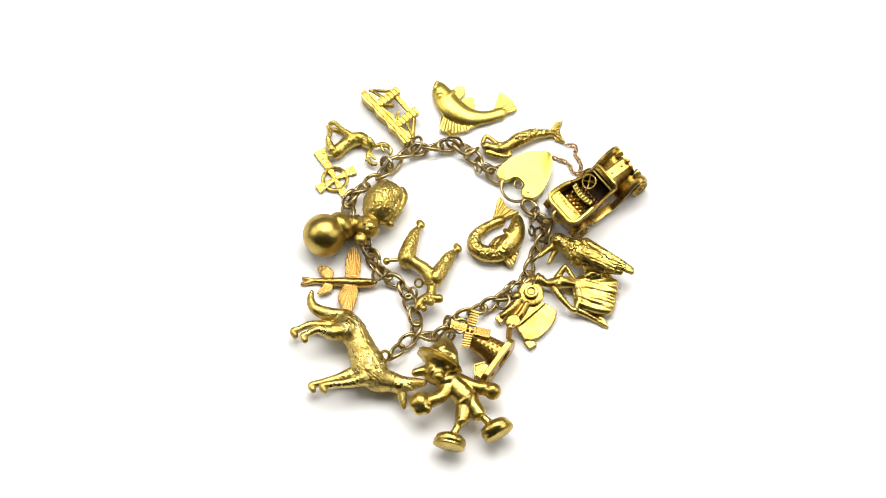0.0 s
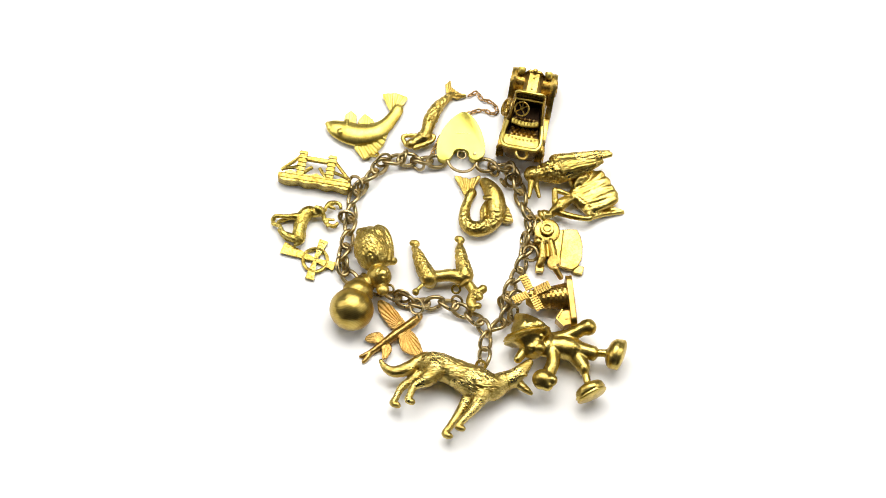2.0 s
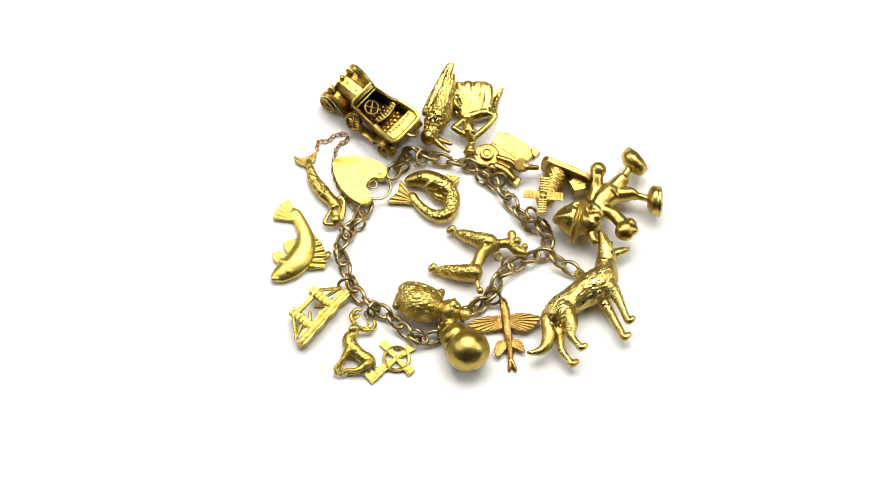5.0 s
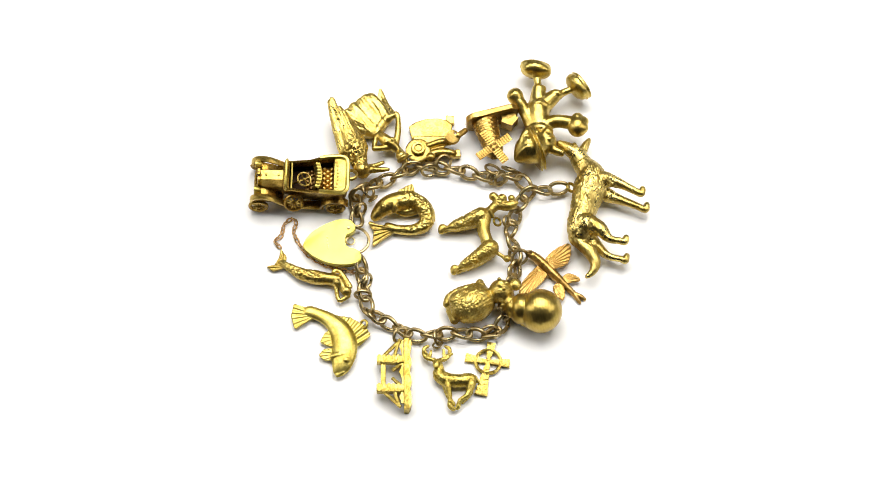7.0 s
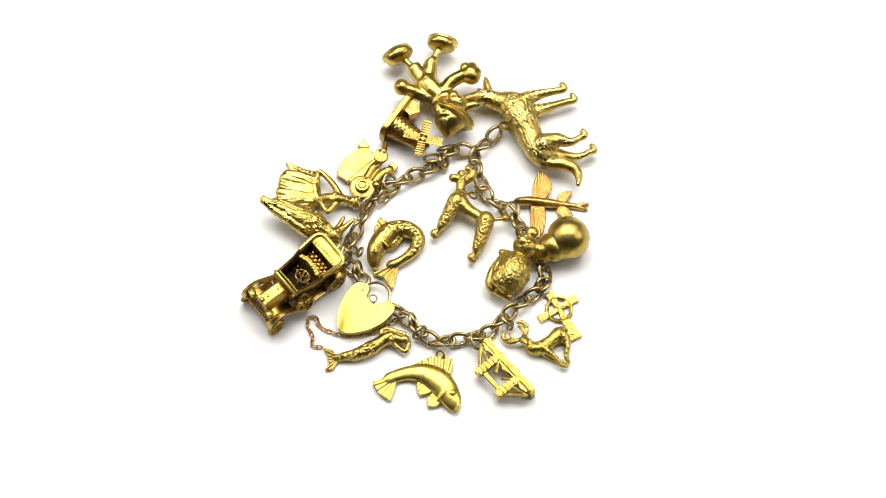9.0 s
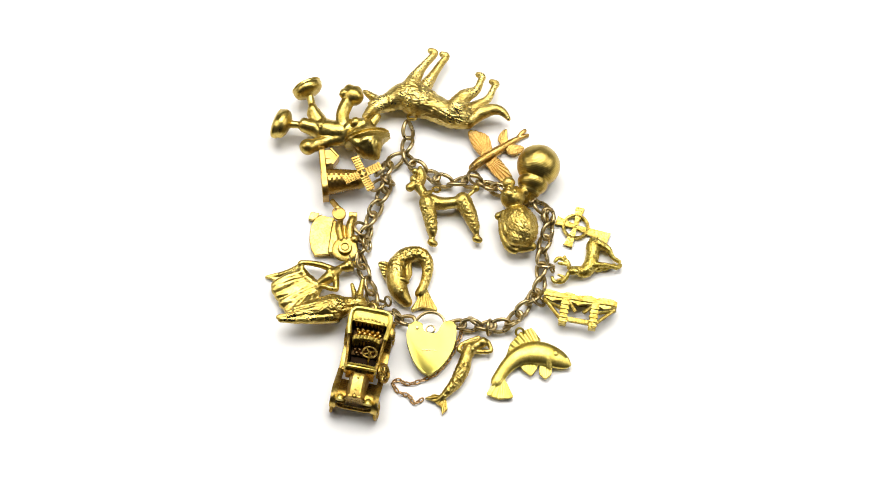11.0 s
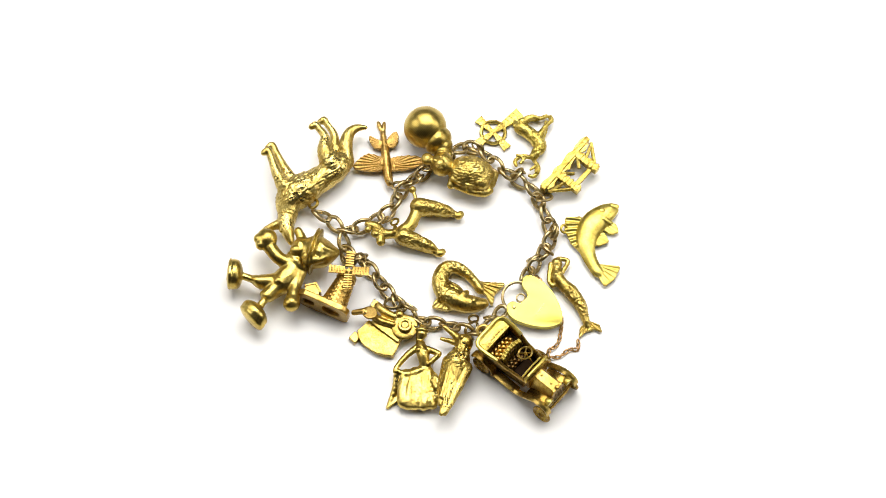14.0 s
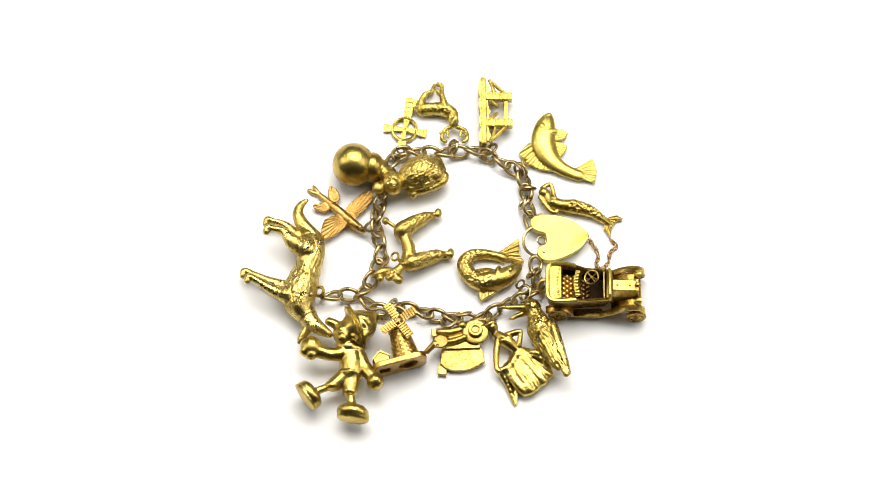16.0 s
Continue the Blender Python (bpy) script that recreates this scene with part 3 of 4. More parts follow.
def poodle():
    c = Cast(0.18, 0.15)
    c.limb((4.33, 1.98, 4.5, 1.9), (0.51, 0.85, 4.4, 1.7), (-3.09, -2.18, 4.4, 1.5), (-5.07, -4.29, 4.2, 2), k=0.8)
    c.limb((4.29, 3.18, 4.8, 2.4), (0.84, 6.44, 4.2, 2), (-2.43, 9.78, 3.6, 1.4), (-3.52, 11.09, 3.2, 0.6), (-4.1, 12.03, 3, 0.45), (-4.31, 13.15, 2.8, 0.95), (-5.65, 12.93, 2.6, 0.8), k=0.35)
    c.limb((4.38, 2.52, 2.4, 2.2), (1.17, 6.11, 1.9, 1.8), (-1.97, 9.52, 1.4, 1.2), (-3.14, 11, 1, 0.6), (-4.21, 12.54, 0.8, 0.8), k=0.4)
    c.limb((-4.86, -4.18, 4.6, 2.6), (-9.22, -1.75, 4, 2.1), (-13.03, 0.92, 3.4, 1.4), (-14.48, 2.05, 3, 0.6), (-15.15, 2.75, 2.8, 0.45), (-15.54, 3.77, 2.6, 0.95), (-16.79, 3.39, 2.4, 0.8), k=0.35)
    c.limb((-4.67, -4.19, 2.2, 2.3), (-8.95, -2.12, 1.8, 1.8), (-12.81, 0.55, 1.3, 1.2), (-14.3, 1.67, 1, 0.6), (-15.64, 2.87, 0.8, 0.8), k=0.4)
    c.limb((5.44, 1.68, 4.8, 1.3), (8.48, 0.63, 5, 1.2), (10.72, -0.38, 5, 1.6), k=0.6)
    c.limb((10.2, -0.21, 5, 1.6), (10.72, -3.2, 5, 1.3), (12.31, -4.71, 5, 1.1), k=0.5)
    c.ball((13.58, -3.31, 5.6), (1.0, 1.0, 0.9), k=0.3).ball((12.08, -0.72, 6.2), (1.3, 1.3, 1.0), k=0.3).ball((12.91, -5.44, 5.4), 0.55, k=0.15)
    c.limb((6.2, 1.28, 6.4, 0.5), (5.25, -0.4, 5.4, 0.5), k=0.2)
    c.limb((10.92, -0.27, 5.4, 1.1), (11.62, 2.28, 5.6, 1.3), k=0.4)
    c.limb((-5.09, -5.91, 4, 0.5), (-5.83, -9.46, 4, 0.45), k=0.3).ball((-5.8, -10.44, 4), 1.05, k=0.2)
    thing = charm("poodle_charm", pose(-0.00705, -0.01089, 0, 0, 0, -71.7), "clipped gold poodle charm with curly legs and ball tail", "dog charm")
    c.tool("curls", 0.75, 0.42, zones=[(1, 6, 4, 6.2), (-9.5, -1.5, 3.5, 6.4), (11, -1, 6, 2.6)])
    part("body", c.skin("body", gold_curl), None, thing)
    ring_on(thing, (4.4, -2.41, 5), 1.3, 0.38, 30, 30, gold_plain)
    ring_on(thing, (6.55, -4.95, 3.4), 1.7, 0.42, 50, 10)


poodle()


def flying_fish():
    thing = charm("flying_fish_charm", pose(-0.03369, -0.01626, 0, 0, 0, 2.2), "rose gold flying fish charm with spread ribbed wings", "fish charm")
    c = Cast(0.22)
    c.limb((11.11, 0.16, 3.2, 0.9), (7.16, 0, 3, 1.25), (0.81, 0.4, 2.4, 1.2), (-4.21, 0.65, 1.8, 0.85), (-8.4, 0.95, 1.4, 0.5), k=0.5)
    c.limb((-8.2, 0.8, 1.4, 0.45), (-10.4, 0.2, 1.2, 0.5), (-12.0, 0.0, 1.0, 0.35), k=0.2).limb((-8.2, 1.1, 1.4, 0.45), (-10.2, 1.5, 1.2, 0.45), (-11.6, 1.9, 1.0, 0.3), k=0.2)
    c.limb((3.0, 0.3, 3.7, 0.25), (9.4, 0.0, 4.3, 0.25), k=0.2)
    c.tool("grain", 0.7, 0.12)
    part("body", c.skin("body", gold_rose), None, thing)
    for poly, fan, rise in (([(5.17, 0.09), (5.96, -3.42), (5.27, -7.17), (3.53, -10.54), (1.1, -8.2), (-0.09, -5.04), (1.38, -1.66), (2.4, 0.27)], (4.55, 1.12), 2.8),
                            ([(5.86, 0.69), (6.53, 3.89), (6.36, 9.48), (4.64, 12.65), (2.54, 9.77), (2.03, 4.13), (2.72, 1.6)], (5.01, -0.57), 2.0)):
        w = Cast(0.2)
        w.sheet([(p.x, p.y) for p, _ in smooth_path([(x, y, 0) for x, y in poly], 0.7, True)], rise, rise, 0.6, ribs=(*fan, 50, 0.2))
        part("wing", w.skin("wing", gold_rose, False), None, thing)
    for poly, fan in (([(-2.37, 0.27), (-2.49, -2.44), (-4.79, -3.68), (-6.77, -3.59), (-5.22, -1.45), (-3.95, 0.45)], (-2.6, 1.11)),
                      ([(-2.3, 1.9), (-2.2, 4.06), (-4.78, 5.44), (-7.03, 5.02), (-5.56, 2.68), (-3.9, 1.54)], (-2.6, 1.11))):
        w = Cast(0.2)
        w.sheet([(p.x, p.y) for p, _ in smooth_path([(x, y, 0) for x, y in poly], 0.7, True)], 1.9, 1.9, 0.5, ribs=(*fan, 40, 0.14))
        part("fin", w.skin("fin", gold_rose, False), None, thing)
    ring_on(thing, (11.41, 0.11, 3.6), 1.0, 0.35, 70, 30)


flying_fish()


def curled_fish():
    thing = charm("sturgeon_charm", pose(0.01624, 0.00347, 0, 0, 0, 41.0), "curled gold sturgeon charm with scaly back and fins", "fish charm")
    c = Cast(0.2, 0.5)
    c.limb((8.82, 0.2, 2.6, 1.0), (6.89, -2.13, 3, 1.8), (4.21, -4.1, 3.2, 2.4), (0.21, -5.5, 3.2, 2.5), (-4.04, -5.55, 3.1, 2), (-7.08, -3.11, 3, 1.9), (-8.31, 0.15, 2.8, 1.7), (-6.76, 3.12, 2.6, 1.4), (-2.57, 4.33, 2.2, 1),
           (2.04, 3.96, 1.8, 0.8), (4.65, 3.18, 1.6, 0.8), k=0.7)
    c.sheet([(3.91, 3.35), (7.22, 3.49), (10.39, 2.23), (8.62, 4.94), (8.8, 9.5), (5.97, 7.01), (3.47, 5.32)], 1.0, 1.8, 0.7, ribs=(*(2.05, 4.07), 26, 0.2))
    c.sheet([(3.56, -6.25), (1.09, -9.16), (-2.52, -11.33), (-3.15, -9.34), (-3.07, -6.53)], 1.6, 2.4, 0.7, ribs=(*(-1.39, -2.05), 24, 0.18))
    c.limb((2.31, -2.72, 3, 0.35), (-0.67, -2.01, 2.6, 0.3), (-4.69, -3.01, 3, 0.25), k=0.2).limb((1.91, -2.1, 2.6, 0.3), (-1.07, -1.2, 2.2, 0.28), (-4.73, -2.06, 2.4, 0.22), k=0.2)
    c.ball((6.36, -2.51, 5), (0.85, 0.85, 0.5), k=0.1).ball((6.35, -2.26, 5.6), 0.35, k=0.1)
    c.limb((3.55, -5.99, 4.6, 0.3), (2.34, -3.22, 5.6, 0.35), (2.63, -1.23, 4.6, 0.3), k=0.15)
    c.tool("curls", 0.8, 0.4, zones=[(-2, -6, 4, 4.0), (-6.5, -4, 4, 3.6), (-8, 1, 4, 3.4), (-5, 4, 3, 2.8), (-1, 4.5, 3, 2.2)]).tool("grain", 0.7, 0.06)
    part("body", c.skin("body", gold_scale), None, thing)
    ring_on(thing, (9.82, -6.01, 3), 1.5, 0.4, 60, 40)


curled_fish()


def motor_car():
    thing = charm("car_charm", pose(0.0486, 0.0212, 0, 0, 0, 41.9) @ pose(0, -0.0011, 0), "antique gold open touring car charm with tufted seats and spoked wheels", "car charm")
    g = gold_antique
    side = Matrix(((1, 0, 0, 0), (0, 0, 1, 0), (0, 1, 0, 0), (0, 0, 0, 1)))

    # the tub: a hollow shell, narrow at the windscreen, with a round-cornered tail
    half = [(2.0, 4.7), (-2.0, 5.0), (-6.0, 5.4), (-9.0, 5.8), (-12.0, 6.2), (-15.4, 6.4), (-16.8, 6.1), (-17.7, 5.2), (-18.0, 3.8), (-18.0, 1.3)]
    outline = half + [(x, -y) for x, y in half[::-1]]

    def rim_height(x):
        k = min(max((-6.5 - x) / 3.5, 0), 1)
        return 12.4 + 1.8 * k * k * (3 - 2 * k)

    def shell(rows):
        bm = bmesh.new()
        rings = []
        for inset, drop, squeeze in rows:
            ring = []
            for x, y in outline:
                s = squeeze - inset / 6.0
                z = drop if drop > 0 else rim_height(x) + drop
                ring.append(bm.verts.new(((x + 8) * (1 - inset / 10.0) * (0.5 + squeeze / 2) - 8, y * s, z)))
            rings.append(ring)
        n = len(outline)
        for a, b in zip(rings, rings[1:]):
            for k in range(n):
                bm.faces.new((a[k], a[(k + 1) % n], b[(k + 1) % n], b[k]))
        return bm, rings

    bm, rings = shell([(0, 3.2, 0.80), (0, 5.0, 0.84), (0, 7.5, 0.93), (0, 9.4, 0.985), (0, -1.5, 1.0), (0, -0.1, 1.0), (0.5, -0.0001, 1.0), (0.8, -0.4, 1.0), (0.9, 8.2, 0.97)])
    bm.faces.new(rings[0][::-1])
    part("body", bm, g, thing)
    # lining: the deep tub's shade is painted in with near-black gold
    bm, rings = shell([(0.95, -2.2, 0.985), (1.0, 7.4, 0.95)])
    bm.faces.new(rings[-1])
    part("lining", bm, gold_black_shade, thing, "inside of the car, blackened and with its shade painted in")
    # roll and rear deck get paler gold, painting in the light they reflect
    roll = [(x, y, rim_height(x) + 0.15) for x, y in outline]
    part("hood_roll", tube(bmesh.new(), [p for p in roll if p[0] < -7], 0.75), gold_lemon, thing, "folded hood roll round the rear seat")
    for s in (-1, 1):
        part("door_rail", tube(bmesh.new(), [(x, s * y, rim_height(x)) for x, y in half[:4]], 0.5), g, thing)
    deck = prism(bmesh.new(), [(-13.6, -5.5), (-13.6, 5.5), (-15.6, 5.8), (-16.8, 5.4), (-17.5, 4.4), (-17.5, -4.4), (-16.8, -5.4), (-15.6, -5.8)], 13.3, 14.2, Matrix(), 0.2)
    part("rear_deck", deck, gold_stipple, thing)

    # seats: a scalloped back and a cushion of diamond tufts
    # seats and front cushion carry the tub's shade in their dark colour
    for back, top, soft, rows, wide, colour, trim in ((-14.3, 13.9, 9.4, 4, 5.0, gold_brown, gold_warm), (-7.9, 13.6, 8.4, 2, 4.4, gold_seat_shade, gold_lemon)):
        seat = bmesh.new()
        box(seat, (back + 0.4, -wide, 7.2), (back + 1.0 + 1.35 * rows, wide, soft), bevel=0.4)
        box(seat, (back - 0.5, -wide, 7.2), (back + 0.3, wide, top - 0.5), bevel=0.3)
        part("seat", seat, gold_seat_shade, thing)
        tufts, rolls = bmesh.new(), []
        count = 8
        for i in range(count):
            y = -wide + (i + 0.5) * 2 * wide / count
            bow = 0.9 * (1 - (y / wide) ** 2) * -1
            roll = tube(bmesh.new(), [(back + 0.9 + bow, y, soft), (back + 0.8 + bow, y, top - 1.2), (back + 0.2 + bow, y, top), (back - 0.6 + bow, y, top - 0.3)], [0.5, 0.6, 0.66, 0.5], seg=8)
            rolls.append(roll)
        tube(tufts, [(back - 0.5 - 0.9 * (1 - (k / 6) ** 2), wide * k / 6, top - 0.5) for k in range(-6, 7)], 0.5, seg=8)
        backrest = part("backrest", tufts, trim, thing, "scalloped seat back")
        for roll in rolls:
            part("tuft", roll, trim, backrest)
        tufts = bmesh.new()
        for i in range(rows):
            for j in range(5):
                y = -wide + (j + 0.75 + 0.5 * (i % 2)) * 2 * wide / 6
                lathe(tufts, [(1.05, 0), (0.85, 0.5), (0.35, 0.9)], pose(back + 1.7 + i * 1.15, y, soft - 0.15, 0, 0, 0), 4)
        part("cushion", tufts, colour, thing, "diamond-tufted seat cushion", smooth=False)
    # windscreen, dashboard and steering
    screen = bmesh.new()
    tube(screen, [(2.0, -4.7, 12.0), (1.7, -4.7, 14.4), (1.9, -3.9, 15.0), (1.9, 3.9, 15.0), (1.7, 4.7, 14.4), (2.0, 4.7, 12.0)], 0.5)
    part("windscreen_frame", screen, gold_lemon, thing)
    part("scuttle", prism(bmesh.new(), [(0.9, 8.0), (0.9, 13.2), (1.8, 13.9), (2.7, 13.2), (3.4, 8.0)], -4.5, 4.5, side, 0.15), g, thing)
    part("dashboard", tube(bmesh.new(), [(0.2, -4.4, 12.6), (0.1, 0, 12.9), (0.2, 4.4, 12.6)], 0.35), gold_lemon, thing, "bright dashboard rail")
    m = pose(-4.0, 1.9, 14.3, 0, -24, 0)
    wheel = tube(bmesh.new(), [m @ Vector(p) for p in circle(2.25, 30)], 0.3, True)
    for k in range(4):
        a = k * math.tau / 4 + 0.6
        tube(wheel, [m @ Vector((0, 0, -0.2)), m @ Vector((2.2 * math.cos(a), 2.2 * math.sin(a), 0))], 0.22, seg=6)
    lathe(wheel, [(0.5, -0.4), (0.6, 0), (0.3, 0.35)], m, 12)
    tube(wheel, [m @ Vector((0, 0, 0)), (-0.2, 1.9, 10.4)], 0.3, seg=6)
    part("steering_wheel", wheel, gold_warm, thing)

    # bonnet, radiator, lamps
    across = Matrix(((0, 0, 1, 0), (1, 0, 0, 0), (0, 1, 0, 0), (0, 0, 0, 1)))
    part("bonnet", prism(bmesh.new(), [(-3.1, 4.0), (-3.0, 10.2), (-1.75, 12.6), (-1.6, 12.9), (1.6, 12.9), (1.75, 12.6), (3.0, 10.2), (3.1, 4.0)], 2.8, 10.4, across, 0.2), gold_warm, thing)
    for x in (4.4, 8.4):
        part("bonnet_catch", lathe(bmesh.new(), [(0.45, 0), (0.4, 0.35), (0.15, 0.5)], pose(x, 0, 12.85), 10), gold_lemon, thing)
    grille = prism(bmesh.new(), [(-3.3, 3.6), (-3.3, 10.6), (-1.9, 13.3), (1.9, 13.3), (3.3, 10.6), (3.3, 3.6)], 10.3, 11.2, across, 0.2)
    for k in range(7):
        box(grille, (11.1, -2.7 + k * 0.85, 4.2), (11.4, -2.35 + k * 0.85, 10.6), bevel=0.06)
    lathe(grille, [(0.8, 0), (0.8, 0.5), (0.4, 0.9)], pose(10.8, 0, 13.2), 12)
    part("radiator", grille, g, thing)
    for y in (-4.5, 4.5):
        part("headlamp", lathe(bmesh.new(), [(0.5, -1.3), (1.1, -0.7), (1.35, 0.4), (1.35, 0.7), (0.9, 0.8)], pose(11.4, y, 10.8, 0, 90, 0), 18), gold_lemon, thing)
        part("lamp_bracket", tube(bmesh.new(), [(11.0, y * 0.6, 9.6), (11.3, y, 9.9)], 0.4), g, thing)
    part("bumper", tube(bmesh.new(), [(11.6, -7.0, 4.6), (12.2, -3.4, 4.4), (12.2, 3.4, 4.4), (11.6, 7.0, 4.6)], 0.5), g, thing)
    part("front_apron", box(bmesh.new(), (3.0, -5.6, 3.4), (11.0, 5.6, 4.2), bevel=0.15), gold_brown, thing)

    # wheels, mudguards, running boards
    def road_wheel(name, m):
        hub = part(name, lathe(bmesh.new(), [(0.5, -0.7), (0.85, -0.5), (0.85, 0.6), (0.4, 0.95)], Matrix(), 16), g, thing)
        hub.matrix_basis = m
        part("tyre", hoop(bmesh.new(), (0, 0, 0), 2.75, 0.6, 0, 0, n=32), g, hub)
        for k in range(10):
            a = k * math.tau / 10
            part("spoke", tube(bmesh.new(), [(0.6 * math.cos(a), 0.6 * math.sin(a), 0.15), (2.5 * math.cos(a), 2.5 * math.sin(a), 0)], 0.24, seg=6), gold_warm, hub)
    for x in (11.0, -14.0):
        road_wheel("wheel", pose(x * MM, 7.1 * MM, 3.35 * MM, -84, 0, 0))
        road_wheel("wheel", pose(x * MM, -7.1 * MM, 3.35 * MM, 84, 0, 0))
        part("axle", tube(bmesh.new(), [(x, -7.0, 3.35), (x, 7.0, 3.35)], 0.45), g, thing)
    road_wheel("spare_wheel", pose(-0.6 * MM, 7.0 * MM, 6.6 * MM, -58, 0, 0))

    def ribbon(line, y0, y1, thick, lift=0.0):
        bm = bmesh.new()
        rows = []
        for p, d in smooth_path([(x, 0, z) for x, z in line], 0.7):
            n = Vector((-d.z, 0, d.x)) * thick
            rows.append([bm.verts.new(v) for v in (Vector((p.x, y0, p.z)), Vector((p.x, (y0 + y1) / 2, p.z + lift)), Vector((p.x, y1, p.z)),
                                                   Vector((p.x, y1, p.z)) - n, Vector((p.x, (y0 + y1) / 2, p.z + lift)) - n, Vector((p.x, y0, p.z)) - n)])
        for a, b in zip(rows, rows[1:]):
            for k in range(6):
                bm.faces.new((a[k], a[(k + 1) % 6], b[(k + 1) % 6], b[k]))
        bm.faces.new(rows[0][::-1])
        bm.faces.new(rows[-1])
        return bm

    for s in (-1, 1):
        y0, y1 = sorted((s * 4.6, s * 7.5))
        part("front_mudguard", ribbon([(13.2, 6.6), (12.6, 8.6), (11.0, 9.9), (8.8, 9.8), (6.4, 8.4), (4.0, 6.2), (1.6, 4.2), (-0.6, 3.2)], *sorted((s * 5.7, s * 7.6)), 0.6, 0.4), gold_warm, thing)
        part("rear_mudguard", ribbon([(-9.4, 3.0), (-10.2, 5.6), (-12.0, 7.3), (-14.2, 7.7), (-16.4, 7.0), (-17.8, 5.2)], *sorted((s * 5.2, s * 7.6)), 0.6, 0.4), g, thing)
        part("running_board", box(bmesh.new(), (-10.0, y0, 2.4), (0.2, y1, 3.2), bevel=0.25), gold_warm, thing)
        part("mudguard_apron", ribbon([(12.0, 7.6), (10.6, 8.6), (8.6, 8.5), (6.2, 7.2), (3.2, 4.6)], *sorted((s * 2.9, s * 5.8)), 0.5), gold_antique, thing)
    ring_on(thing, (-18.9, -0.8, 12.6), 1.9, 0.55, 20, 0, gold_warm)


motor_car()


def kingfisher():
    thing = charm("bird_charm", pose(0.04446, -0.00284, 0, 0, 0, 159.7), "gold kingfisher bird charm with open beak and folded wings", "bird charm")
    c = Cast(0.2, 0.45)
    c.ball((8.99, -1.03, 5.5), (2.5, 2.3, 2.3), k=0.5)
    c.limb((7.2, -0.9, 5.2, 1.7), (5.2, -0.7, 5.2, 2.0), (0.6, 0, 5.4, 3.5), (-4.6, 0.1, 6.0, 2.6), (-9.4, 0.4, 7, 1.4), k=0.8)
    c.limb((0.6, -3.3, 6.2, 1.7), (-8.4, -1.9, 7.2, 1.2), (-16.4, -0.3, 8.4, 0.55), k=0.15)
    c.limb((1.54, 2.4, 5.4, 1.7), (-6.48, 2.6, 6.4, 1.2), (-13.4, 1.6, 7.4, 0.5), k=0.15)
    c.limb((-6.0, 0.2, 7.8, 0.6), (-11.5, 0.1, 8.4, 0.7), (-16.8, 0.7, 8.6, 0.5), k=0.12)
    c.limb((9.34, 0.02, 5.4, 1), (11.23, 3.54, 5.6, 0.4), (12.71, 6.66, 5.8, 0.08), k=0.4)
    c.limb((8.57, -0.03, 4.6, 0.9), (8.95, 3.43, 4.2, 0.35), (9.11, 6.61, 4, 0.08), k=0.4)
    c.ball((9.76, 0.13, 7.6), 0.5, k=0.15)
    for i in range(5):
        a, b = Vector((0.6, 0.73, 8.6)), Vector((-11.38, 1.36, 8.4))
        side = Vector((b.y - a.y, a.x - b.x, 0)).normalized() * (i - 2) * 0.95
        drop = Vector((0, 0, -0.28 * (i - 2) ** 2))
        c.limb((*(a + side + drop), 0.45), (*(a.lerp(b, 0.6) + side * 0.75 + drop), 0.5), (*(b + side * 0.6 + drop * 0.5), 0.3), k=0.1)
    c.limb((-3.25, 2.61, 3, 0.9), (-3.55, 4.7, 1, 0.8), k=0.5).limb((-5.72, -0.17, 3, 0.9), (-6.27, 1.42, 1, 0.8), k=0.5)
    c.tool("curls", 1.0, 0.7, zones=[(3, 0, 7, 5.2)]).tool("hair", 0.75, 0.26, 9.0, zones=[(-6, 0, 7.5, 6.0), (-14, 0, 8, 5.0)]).tool("grain", 0.7, 0.1)
    part("body", c.skin("body", gold_feather), None, thing)


kingfisher()


